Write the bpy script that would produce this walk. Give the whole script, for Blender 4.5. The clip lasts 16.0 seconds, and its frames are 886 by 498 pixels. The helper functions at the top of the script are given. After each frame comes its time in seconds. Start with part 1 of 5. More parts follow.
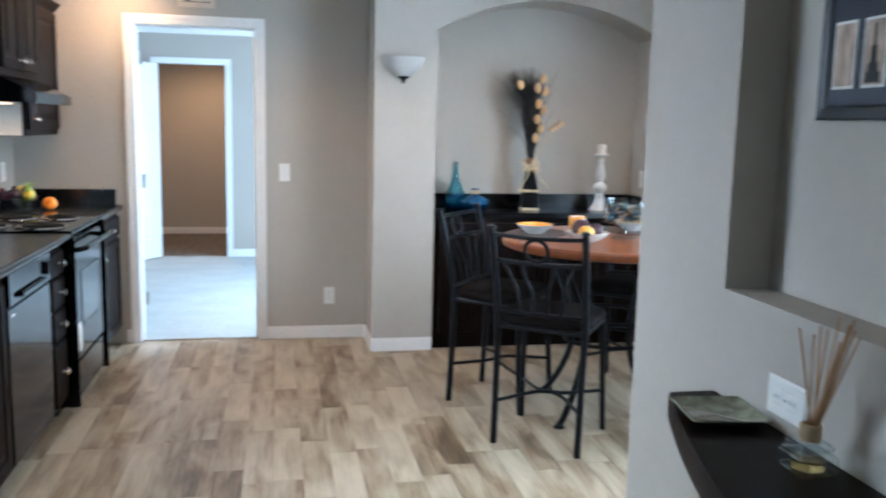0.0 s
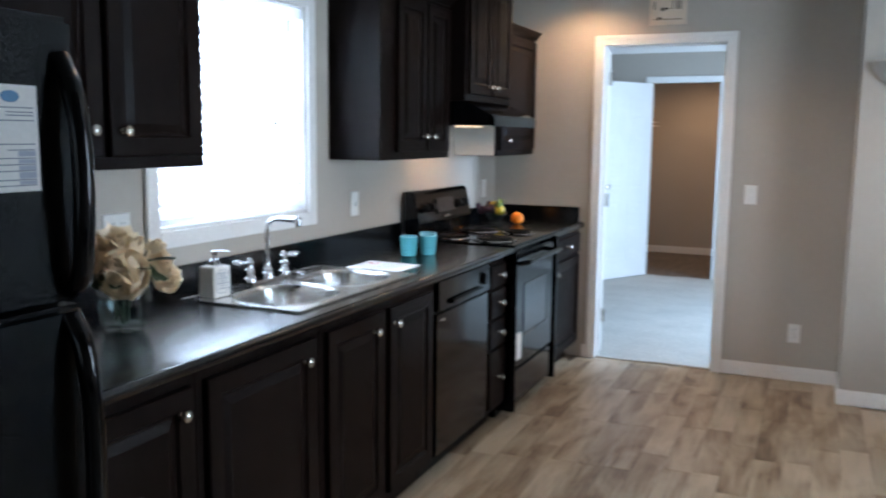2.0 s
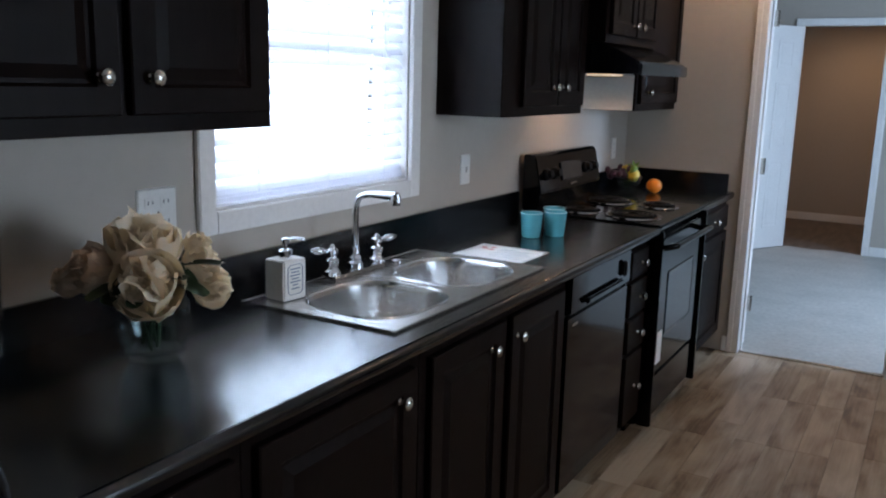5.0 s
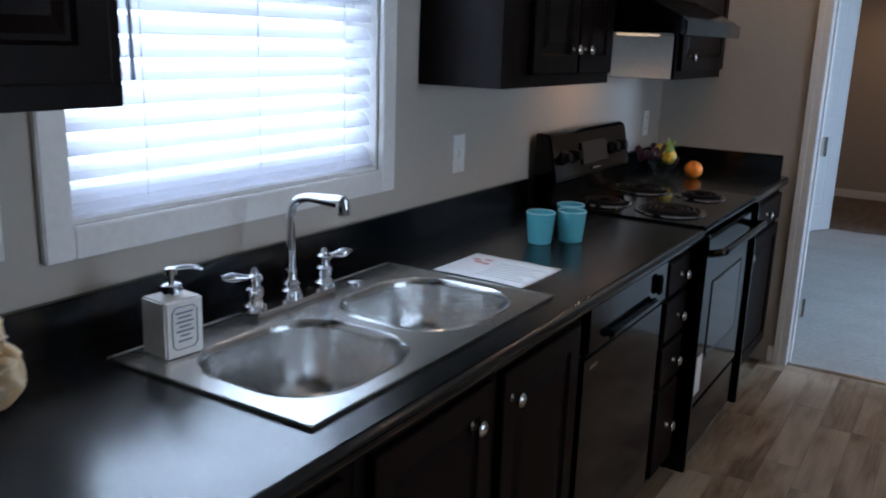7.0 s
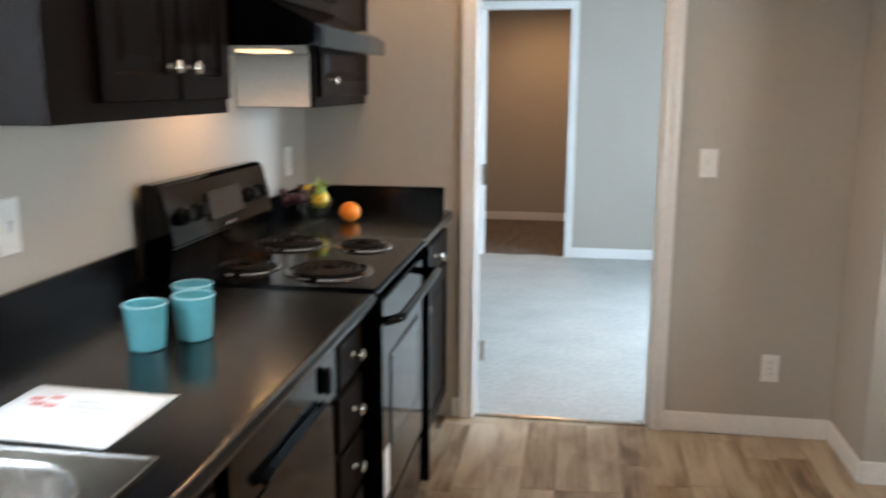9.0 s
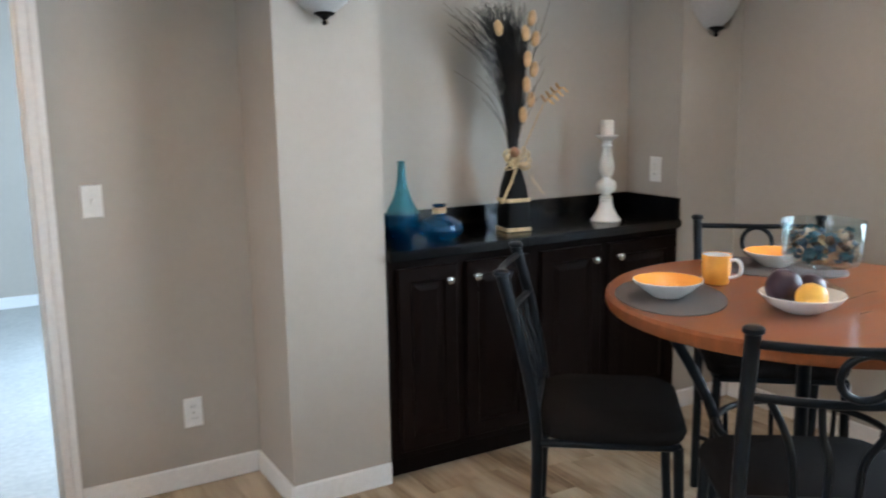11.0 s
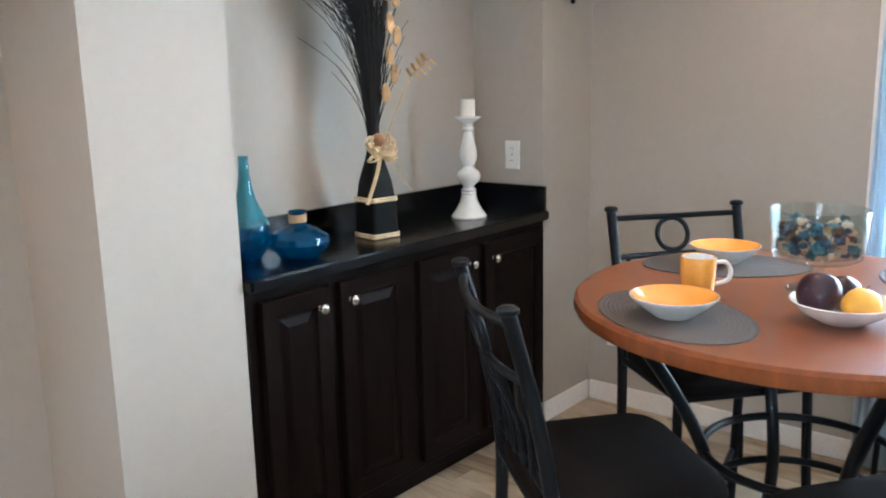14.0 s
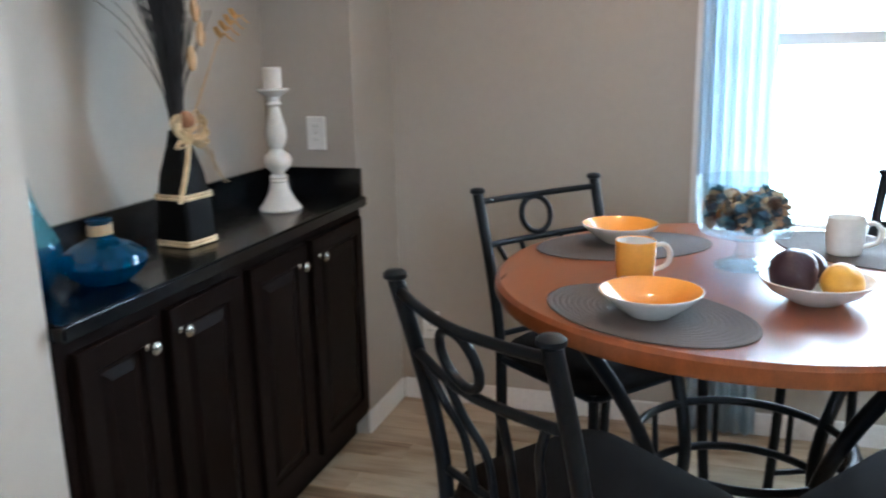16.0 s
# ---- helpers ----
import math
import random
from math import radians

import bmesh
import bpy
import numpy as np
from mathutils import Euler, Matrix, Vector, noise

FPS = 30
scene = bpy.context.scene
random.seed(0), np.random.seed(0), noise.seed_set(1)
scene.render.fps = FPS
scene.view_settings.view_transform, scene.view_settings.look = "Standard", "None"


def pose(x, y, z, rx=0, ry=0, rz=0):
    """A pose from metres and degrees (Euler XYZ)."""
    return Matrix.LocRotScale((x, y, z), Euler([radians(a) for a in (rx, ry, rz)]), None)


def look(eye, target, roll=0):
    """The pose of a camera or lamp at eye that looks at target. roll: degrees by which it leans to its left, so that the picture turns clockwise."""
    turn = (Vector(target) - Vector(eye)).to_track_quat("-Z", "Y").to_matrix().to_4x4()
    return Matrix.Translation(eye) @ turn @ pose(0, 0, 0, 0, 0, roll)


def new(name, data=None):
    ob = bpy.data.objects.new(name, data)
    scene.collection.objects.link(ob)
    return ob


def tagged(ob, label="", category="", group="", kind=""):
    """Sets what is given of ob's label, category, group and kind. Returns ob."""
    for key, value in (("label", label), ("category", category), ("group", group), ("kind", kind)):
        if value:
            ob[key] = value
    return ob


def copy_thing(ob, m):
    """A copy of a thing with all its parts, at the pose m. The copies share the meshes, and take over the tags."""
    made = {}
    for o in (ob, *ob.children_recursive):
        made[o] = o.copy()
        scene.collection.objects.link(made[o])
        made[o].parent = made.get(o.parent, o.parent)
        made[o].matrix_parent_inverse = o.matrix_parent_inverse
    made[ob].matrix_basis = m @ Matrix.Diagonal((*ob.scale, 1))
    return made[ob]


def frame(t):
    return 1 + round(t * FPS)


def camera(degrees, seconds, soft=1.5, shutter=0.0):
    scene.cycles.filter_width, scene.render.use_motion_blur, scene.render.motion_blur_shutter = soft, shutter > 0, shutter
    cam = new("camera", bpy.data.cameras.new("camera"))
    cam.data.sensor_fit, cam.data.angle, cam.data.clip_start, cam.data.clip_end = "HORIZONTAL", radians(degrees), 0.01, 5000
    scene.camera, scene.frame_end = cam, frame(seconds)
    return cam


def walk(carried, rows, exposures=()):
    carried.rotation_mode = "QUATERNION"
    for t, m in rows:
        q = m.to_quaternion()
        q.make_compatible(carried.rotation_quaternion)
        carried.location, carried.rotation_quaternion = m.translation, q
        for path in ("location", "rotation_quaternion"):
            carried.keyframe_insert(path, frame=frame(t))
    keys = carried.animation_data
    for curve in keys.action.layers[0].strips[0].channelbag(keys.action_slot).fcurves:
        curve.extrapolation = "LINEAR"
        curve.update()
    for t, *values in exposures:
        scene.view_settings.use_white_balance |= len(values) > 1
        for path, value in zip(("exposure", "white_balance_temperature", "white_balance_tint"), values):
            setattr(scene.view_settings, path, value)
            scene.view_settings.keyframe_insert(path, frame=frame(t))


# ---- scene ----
cam = camera(55.2, 16.0, soft=2.0, shutter=0.5)
PATH = [
    (0, (1.61, -0.283, 1.449), (1.992, 1.659, 1.162), 1.3),
    (0.5, (1.704, -0.18, 1.436), (1.809, 1.794, 1.134), 1.5),
    (1, (1.781, -0.102, 1.461), (1.593, 1.864, 1.15), 1.3),
    (1.5, (1.9, -0.095, 1.457), (1.403, 1.821, 1.17), 0.7),
    (2, (2.01, -0.054, 1.461), (1.215, 1.762, 1.196), 0.6),
    (2.5, (2.025, 0.039, 1.444), (1.058, 1.774, 1.204), 0.5),
    (3, (1.954, 0.095, 1.442), (0.958, 1.814, 1.213), 0.4),
    (3.5, (1.823, 0.148, 1.454), (0.854, 1.883, 1.224), 0.5),
    (4, (1.685, 0.262, 1.447), (0.741, 2.007, 1.193), 0.5),
    (4.2, (1.683, 0.325, 1.477), (0.719, 2.053, 1.19), 0.9),
    (6.3, (1.363, 1.016, 1.462), (0.392, 2.705, 1.011), 2.0),
    (6.5, (1.356, 1.077, 1.448), (0.369, 2.76, 1.008), 1.8),
    (7, (1.328, 1.253, 1.47), (0.309, 2.906, 0.992), 1.9),
    (7.5, (1.291, 1.429, 1.46), (0.26, 3.069, 0.963), 0.8),
    (8, (1.209, 1.627, 1.438), (0.299, 3.345, 0.968), -0.1),
    (8.5, (1.117, 1.776, 1.442), (0.513, 3.633, 1.011), 1.1),
    (9, (1.126, 1.939, 1.42), (0.829, 3.88, 1.041), 0.3),
    (9.5, (1.218, 2.105, 1.448), (1.233, 4.076, 1.11), 0.1),
    (10, (1.244, 2.148, 1.451), (1.668, 4.074, 1.116), -0.3),
    (10.2, (1.255, 2.156, 1.456), (1.823, 4.042, 1.111), -0.4),
    (12.3, (1.234, 2.612, 1.459), (2.516, 4.114, 1.144), -1.9),
    (12.5, (1.236, 2.679, 1.45), (2.544, 4.158, 1.133), -1.8),
    (13, (1.17, 2.89, 1.449), (2.6, 4.246, 1.104), -0.9),
    (13.5, (1.18, 3.027, 1.434), (2.665, 4.315, 1.068), -0.8),
    (14, (1.236, 3.169, 1.428), (2.736, 4.432, 1.033), -1.3),
    (14.5, (1.308, 3.305, 1.426), (2.827, 4.537, 1.005), -1.9),
    (15, (1.278, 3.51, 1.42), (2.917, 4.571, 0.983), -1.6),
    (15.5, (1.29, 3.708, 1.404), (3.045, 4.558, 0.96), -1.1),
    (16, (1.376, 3.834, 1.4), (3.225, 4.439, 0.936), -1.3),
]
EXPOSURES = [(0.0, 0.0, 5750, 12), (1.0, -0.15, 5700, 12), (2.0, -0.6, 6000, 15), (2.5, -0.75, 6100, 18), (4.0, -1.1, 6150, 19), (7.0, -1.85, 5850, 18), (8.0, -1.7, 6050, 17),
             (9.0, -0.5, 6950, 16), (10.0, -0.3, 6200, 13), (12.5, -0.2, 6200, 13), (14.5, 0.22, 6000, 12), (15.5, 0.05, 5950, 12), (16.0, -0.2, 5950, 12)]
walk(cam, [(t, look(eye, target, roll)) for t, eye, target, roll in PATH], EXPOSURES)

# ---- world and lamps ----
world = bpy.data.worlds.new("sky")
scene.world = world
world.use_nodes = True
sky = world.node_tree.nodes.new("ShaderNodeTexSky")
sky.sky_type, sky.sun_disc = "NISHITA", False
sky.sun_elevation, sky.sun_rotation = radians(50), radians(60)
world.node_tree.links.new(sky.outputs[0], world.node_tree.nodes["Background"].inputs[0])
world.node_tree.nodes["Background"].inputs[1].default_value = 0.12


def area_lamp(name, at, towards, w, h, watts, color):
    d = bpy.data.lights.new(name, "AREA")
    d.shape, d.size, d.size_y, d.energy, d.color = "RECTANGLE", w, h, watts, color
    ob = new(name, d)
    ob.matrix_world = look(at, towards)
    return ob


def spot_lamp(name, at, watts, color, size=0.04, angle=150, blend=0.6):
    d = bpy.data.lights.new(name, "SPOT")
    d.energy, d.color, d.shadow_soft_size, d.spot_size, d.spot_blend = watts, color, size, radians(angle), blend
    ob = new(name, d)
    ob.location = at
    return ob


DAY, COOL, WARM = (0.72, 0.89, 1.0), (0.55, 0.77, 1.0), (1.0, 0.62, 0.33)
area_lamp("kitchen_window_light", (-0.3, 2.6, 1.56), (1, 2.6, 1.5), 1.3, 1.1, 350, DAY)
area_lamp("dining_window_light", (4.85, 3.0, 1.42), (4, 3.0, 1.35), 2.0, 1.5, 200, DAY)
# weak fill from behind the camera, added through an assumed opening
area_lamp("living_window_light", (1.6, -3.7, 1.4), (1.6, 0, 1.3), 2.4, 1.5, 12, DAY)
area_lamp("bedroom_window_light", (3.45, 6.7, 1.4), (1, 6.7, 0.3), 0.9, 1.3, 290, COOL)
area_lamp("bedroom_window_light", (3.45, 8.3, 1.4), (1, 8.3, 0.3), 0.8, 1.3, 18, COOL)
spot_lamp("range_hood_light", (0.24, 4.32, 1.505), 15, WARM, 0.03, 165)
spot_lamp("downlight_light", (0.66, 5.08, 2.385), 34, WARM, 0.05, 150)
spot_lamp("downlight_light", (1.2, 2.2, 2.385), 15, WARM, 0.05, 150)
spot_lamp("downlight_light", (1.45, 4.1, 2.385), 26, WARM, 0.05, 150)
# stands in for an unseen chandelier over the table, inferred from shadows in the niche
spot_lamp("downlight_light", (3.3, 3.95, 2.385), 34, WARM, 0.05, 160)
spot_lamp("closet_light", (0.9, 10.0, 2.38), 85, WARM, 0.06, 165)

# ---- materials ----


def material(name, color, rough=0.5, metal=0.0, vary=0.08, scale=6.0, bump=0.0, bump_scale=120.0, stretch=(1, 1, 1), spec=0.5,
             per_object=0.0, coat=0.0, fine=0.05):
    """A surface with broad and fine variation of its colour, and a fine relief."""
    m = bpy.data.materials.new(name)
    m.use_nodes = True
    nt = m.node_tree
    b = nt.nodes["Principled BSDF"]
    n, l = nt.nodes.new, nt.links.new
    tc = n("ShaderNodeTexCoord")
    mp = n("ShaderNodeMapping")
    mp.inputs["Scale"].default_value = stretch
    l(tc.outputs["Object"], mp.inputs[0])
    big, small = n("ShaderNodeTexNoise"), n("ShaderNodeTexNoise")
    big.inputs["Scale"].default_value, big.inputs["Detail"].default_value = scale, 4
    small.inputs["Scale"].default_value, small.inputs["Detail"].default_value = scale * 12, 3
    for t in (big, small):
        l(mp.outputs[0], t.inputs["Vector"])
    mr = n("ShaderNodeMapRange")
    mr.inputs["From Min"].default_value, mr.inputs["From Max"].default_value = 0.25, 0.75
    mr.inputs["To Min"].default_value, mr.inputs["To Max"].default_value = 1 - vary, 1 + vary
    l(big.outputs[0], mr.inputs[0])
    mr2 = n("ShaderNodeMapRange")
    mr2.inputs["From Min"].default_value, mr2.inputs["From Max"].default_value = 0.25, 0.75
    mr2.inputs["To Min"].default_value, mr2.inputs["To Max"].default_value = 1 - fine, 1 + fine
    l(small.outputs[0], mr2.inputs[0])
    mul = n("ShaderNodeMath")
    mul.operation = "MULTIPLY"
    l(mr.outputs[0], mul.inputs[0]), l(mr2.outputs[0], mul.inputs[1])
    out = mul.outputs[0]
    if per_object:
        oi, mr3, mul2 = n("ShaderNodeObjectInfo"), n("ShaderNodeMapRange"), n("ShaderNodeMath")
        mul2.operation = "MULTIPLY"
        mr3.inputs["To Min"].default_value, mr3.inputs["To Max"].default_value = 1 - per_object, 1 + per_object
        l(oi.outputs["Random"], mr3.inputs[0]), l(mr3.outputs[0], mul2.inputs[0]), l(out, mul2.inputs[1])
        out = mul2.outputs[0]
    vm = n("ShaderNodeVectorMath")
    vm.operation = "SCALE"
    vm.inputs[0].default_value = color
    l(out, vm.inputs["Scale"])
    l(vm.outputs[0], b.inputs["Base Color"])
    mrr = n("ShaderNodeMapRange")
    mrr.inputs["To Min"].default_value, mrr.inputs["To Max"].default_value = max(rough - 0.06, 0.02), min(rough + 0.06, 1)
    l(big.outputs[0], mrr.inputs[0]), l(mrr.outputs[0], b.inputs["Roughness"])
    b.inputs["Metallic"].default_value, b.inputs["Specular IOR Level"].default_value = metal, spec
    b.inputs["Coat Weight"].default_value = coat
    if bump:
        bn, bp = n("ShaderNodeTexNoise"), n("ShaderNodeBump")
        bn.inputs["Scale"].default_value, bn.inputs["Detail"].default_value = bump_scale, 3
        l(mp.outputs[0], bn.inputs["Vector"]), l(bn.outputs[0], bp.inputs["Height"])
        bp.inputs["Strength"].default_value, bp.inputs["Distance"].default_value = bump, 0.002
        l(bp.outputs[0], b.inputs["Normal"])
    return m


def glass(name, color, rough=0.0, ior=1.45):
    m = bpy.data.materials.new(name)
    m.use_nodes = True
    b = m.node_tree.nodes["Principled BSDF"]
    b.inputs["Base Color"].default_value = (*color, 1)
    b.inputs["Transmission Weight"].default_value, b.inputs["Roughness"].default_value, b.inputs["IOR"].default_value = 1, rough, ior
    return m


def thin_glass(name, tint, body=None, share=0.0):
    """Blown glass: light passes straight through its walls, tinted, and the surface shines."""
    m = bpy.data.materials.new(name)
    m.use_nodes = True
    nt = m.node_tree
    n, l = nt.nodes.new, nt.links.new
    clear, shine, fres, mix = n("ShaderNodeBsdfTransparent"), n("ShaderNodeBsdfGlossy"), n("ShaderNodeLayerWeight"), n("ShaderNodeMixShader")
    edge = n("ShaderNodeMapRange")
    clear.inputs["Color"].default_value = (*tint, 1)
    shine.inputs["Roughness"].default_value = 0.03
    power = n("ShaderNodeMath")
    power.operation, power.inputs[1].default_value = "POWER", 3.0
    edge.inputs["To Min"].default_value, edge.inputs["To Max"].default_value = 0.06, 0.55
    l(fres.outputs["Facing"], power.inputs[0]), l(power.outputs[0], edge.inputs[0])
    under = clear.outputs[0]
    if body:
        solid, blend = n("ShaderNodeBsdfDiffuse"), n("ShaderNodeMixShader")
        solid.inputs["Color"].default_value = (*body, 1)
        blend.inputs[0].default_value = share
        l(clear.outputs[0], blend.inputs[1]), l(solid.outputs[0], blend.inputs[2])
        under = blend.outputs[0]
    l(edge.outputs[0], mix.inputs[0]), l(under, mix.inputs[1]), l(shine.outputs[0], mix.inputs[2])
    l(mix.outputs[0], nt.nodes["Material Output"].inputs["Surface"])
    return m


def plank_material():
    """Rustic vinyl planks: grey, cream and brown boards with streaks and darker worn ends."""
    m = bpy.data.materials.new("vinyl_plank")
    m.use_nodes = True
    nt = m.node_tree
    b, n, l = nt.nodes["Principled BSDF"], nt.nodes.new, nt.links.new
    tc, oi = n("ShaderNodeTexCoord"), n("ShaderNodeObjectInfo")
    off = n("ShaderNodeVectorMath")
    off.operation = "SCALE"
    off.inputs[0].default_value = (37.0, 91.0, 13.0)
    l(oi.outputs["Random"], off.inputs["Scale"])
    add = n("ShaderNodeVectorMath")
    l(tc.outputs["Object"], add.inputs[0]), l(off.outputs[0], add.inputs[1])
    streak, grain = n("ShaderNodeMapping"), n("ShaderNodeMapping")
    streak.inputs["Scale"].default_value, grain.inputs["Scale"].default_value = (9, 2.4, 1), (90, 3.5, 1)
    l(add.outputs[0], streak.inputs[0]), l(add.outputs[0], grain.inputs[0])
    a, g = n("ShaderNodeTexNoise"), n("ShaderNodeTexNoise")
    a.inputs["Scale"].default_value, a.inputs["Detail"].default_value, a.inputs["Distortion"].default_value = 1, 6, 0.6
    g.inputs["Scale"].default_value, g.inputs["Detail"].default_value = 1, 4
    l(streak.outputs[0], a.inputs["Vector"]), l(grain.outputs[0], g.inputs["Vector"])
    s1, s2, s3 = n("ShaderNodeMath"), n("ShaderNodeMath"), n("ShaderNodeMath")
    s1.operation = s2.operation = s3.operation = "MULTIPLY_ADD"
    l(g.outputs[0], s1.inputs[0])
    s1.inputs[1].default_value = 0.32
    low = n("ShaderNodeMath")
    low.operation, low.inputs[1].default_value = "SUBTRACT", 0.06
    l(a.outputs[0], low.inputs[0]), l(low.outputs[0], s1.inputs[2])
    l(oi.outputs["Random"], s2.inputs[0])
    s2.inputs[1].default_value = 0.26
    l(s1.outputs[0], s2.inputs[2])
    ramp = n("ShaderNodeValToRGB")
    e = ramp.color_ramp.elements
    e[0].position, e[0].color = 0.36, (0.054, 0.031, 0.016, 1)
    e[1].position, e[1].color = 0.93, (0.47, 0.385, 0.28, 1)
    for p, c in ((0.5, (0.155, 0.1, 0.056, 1)), (0.6, (0.26, 0.188, 0.116, 1)), (0.74, (0.365, 0.288, 0.198, 1))):
        el = e.new(p)
        el.color = c
    l(s2.outputs[0], ramp.inputs[0]), l(ramp.outputs[0], b.inputs["Base Color"])
    b.inputs["Roughness"].default_value = 0.42
    bp = n("ShaderNodeBump")
    bp.inputs["Strength"].default_value, bp.inputs["Distance"].default_value = 0.15, 0.002
    l(g.outputs[0], bp.inputs["Height"]), l(bp.outputs[0], b.inputs["Normal"])
    return m


def let_light_through(m, color, share):
    """Adds thin-sheet translucency to a material."""
    nt = m.node_tree
    tr, mix = nt.nodes.new("ShaderNodeBsdfTranslucent"), nt.nodes.new("ShaderNodeMixShader")
    tr.inputs["Color"].default_value = (*color, 1)
    mix.inputs[0].default_value = share
    nt.links.new(nt.nodes["Principled BSDF"].outputs[0], mix.inputs[1])
    nt.links.new(tr.outputs[0], mix.inputs[2])
    nt.links.new(mix.outputs[0], nt.nodes["Material Output"].inputs["Surface"])
    return m


M_WALL = material("greige_wall_paint", (0.422, 0.382, 0.326), 0.75, vary=0.03, scale=2.5, bump=0.25, bump_scale=260, fine=0.02)
M_WHITE = material("white_trim_paint", (0.8, 0.79, 0.76), 0.4, vary=0.03, scale=5)
M_CEIL = material("ceiling_paint", (0.78, 0.77, 0.74), 0.9, vary=0.03, scale=3, bump=0.5, bump_scale=90)
M_ESP = material("espresso_wood", (0.006, 0.0033, 0.0026), 0.4, spec=0.06, vary=0.35, scale=3, bump=0.25, bump_scale=40, stretch=(14, 14, 1.2), fine=0.25)
M_LAM = material("black_laminate", (0.002, 0.0023, 0.003), 0.19, spec=0.5, vary=0.2, scale=30, bump=0.06, bump_scale=500, fine=0.35)
M_BLACK = material("black_enamel", (0.0016, 0.0016, 0.002), 0.1, spec=0.27, vary=0.1)
M_MATTE = material("matte_black", (0.004, 0.004, 0.004), 0.5, spec=0.12, vary=0.15)
M_FRIDGE = material("pebbled_black_enamel", (0.002, 0.0026, 0.003), 0.2, spec=0.08, vary=0.1, bump=0.55, bump_scale=320)
M_STEEL = material("brushed_steel", (0.76, 0.76, 0.75), 0.21, 1.0, vary=0.06, scale=8, bump=0.05, bump_scale=200, stretch=(1, 14, 1))
M_CHROME = material("chrome", (0.82, 0.83, 0.85), 0.06, 1.0, vary=0.02)
M_NICKEL = material("satin_nickel", (0.66, 0.63, 0.58), 0.22, 1.0, vary=0.05)
M_IRON = material("charcoal_iron", (0.004, 0.0055, 0.0075), 0.34, spec=0.2, vary=0.2, scale=20, bump=0.2, bump_scale=150)
M_SEAT = material("dark_brown_fabric", (0.007, 0.0052, 0.0045), 0.9, spec=0.1, vary=0.2, scale=9, bump=0.7, bump_scale=600)
M_CHERRY = material("cherry_table_wood", (0.185, 0.05, 0.014), 0.3, spec=0.35, vary=0.22, scale=3, bump=0.05, bump_scale=60, stretch=(1.2, 12, 4), fine=0.15, coat=0.15)
M_PLASTIC = material("white_plastic", (0.78, 0.77, 0.73), 0.35, vary=0.02)
M_PAPER = material("paper", (0.8, 0.8, 0.78), 0.7, vary=0.03)
M_INK = material("grey_ink", (0.16, 0.2, 0.26), 0.7, vary=0.1)
M_BLOCK = material("pale_blue_grey_print", (0.4, 0.44, 0.52), 0.7, vary=0.1)
M_RED = material("red_ink", (0.6, 0.2, 0.18), 0.7, vary=0.1)
M_BLUEINK = material("blue_ink", (0.08, 0.22, 0.4), 0.6, vary=0.1)
M_TURQ = material("turquoise_glaze", (0.10, 0.37, 0.41), 0.18, vary=0.06, scale=20, coat=0.5)
M_TURQIN = material("pale_turquoise_glaze", (0.33, 0.58, 0.6), 0.2, vary=0.05)
M_ORANGE = material("orange_peel", (0.85, 0.24, 0.015), 0.4, vary=0.08, scale=20, bump=0.5, bump_scale=220)
M_CERAM = material("white_ceramic", (0.76, 0.74, 0.69), 0.22, vary=0.03, coat=0.3)
M_YELLOW = material("amber_glaze", (0.82, 0.33, 0.05), 0.16, vary=0.06, scale=12, coat=0.5)
M_BLIND = let_light_through(material("white_vinyl_slat", (0.8, 0.81, 0.82), 0.45, vary=0.03), (0.88, 0.88, 0.93), 0.6)
M_CARPET = material("pale_carpet", (0.40, 0.40, 0.37), 0.95, vary=0.1, scale=3, bump=1.0, bump_scale=350, fine=0.12)
M_FLOOR = plank_material()
M_SUB = material("dark_joint", (0.05, 0.04, 0.03), 0.9)
M_GLASS = glass("clear_glass", (0.97, 0.99, 0.99))
M_THIN = thin_glass("blown_clear_glass", (0.9, 0.945, 0.95))

# ---- builders ----


def thing(name, at, label, category, group="", kind=""):
    ob = new(name)
    ob.location = at
    ob.empty_display_size = 0.1
    return tagged(ob, label, category, group, kind)


def put_mesh(name, bm, mat, parent=None, smooth=False, label=""):
    bmesh.ops.recalc_face_normals(bm, faces=bm.faces)
    me = bpy.data.meshes.new(name)
    bm.to_mesh(me)
    bm.free()
    for m in mat if isinstance(mat, (list, tuple)) else [mat]:
        me.materials.append(m)
    if smooth:
        for p in me.polygons:
            p.use_smooth = True
        me.set_sharp_from_angle(angle=radians(38))
    ob = new(name, me)
    if parent:
        ob.parent = parent
    return tagged(ob, label)


def add_box(bm, x0, x1, y0, y1, z0, z1, o=(0, 0, 0)):
    v = [bm.verts.new((x - o[0], y - o[1], z - o[2])) for z in (z0, z1) for y in (y0, y1) for x in (x0, x1)]
    for f in ((0, 2, 3, 1), (4, 5, 7, 6), (0, 1, 5, 4), (2, 6, 7, 3), (0, 4, 6, 2), (1, 3, 7, 5)):
        bm.faces.new([v[i] for i in f])


def boxes(name, items, mat, parent=None, bevel=0.0, label="", seg=2):
    """One mesh of boxes given by world bounds; moved into the parent's frame."""
    o = parent.matrix_basis.translation if parent else (0, 0, 0)
    bm = bmesh.new()
    for b in items:
        add_box(bm, *b, o)
    if bevel:
        bmesh.ops.bevel(bm, geom=bm.edges[:], offset=bevel, segments=seg, affect="EDGES", clamp_overlap=True)
    return put_mesh(name, bm, mat, parent, bevel > 0, label)


def box(name, x0, x1, y0, y1, z0, z1, mat, parent=None, bevel=0.003, label="", seg=2):
    return boxes(name, [(x0, x1, y0, y1, z0, z1)], mat, parent, bevel, label, seg)


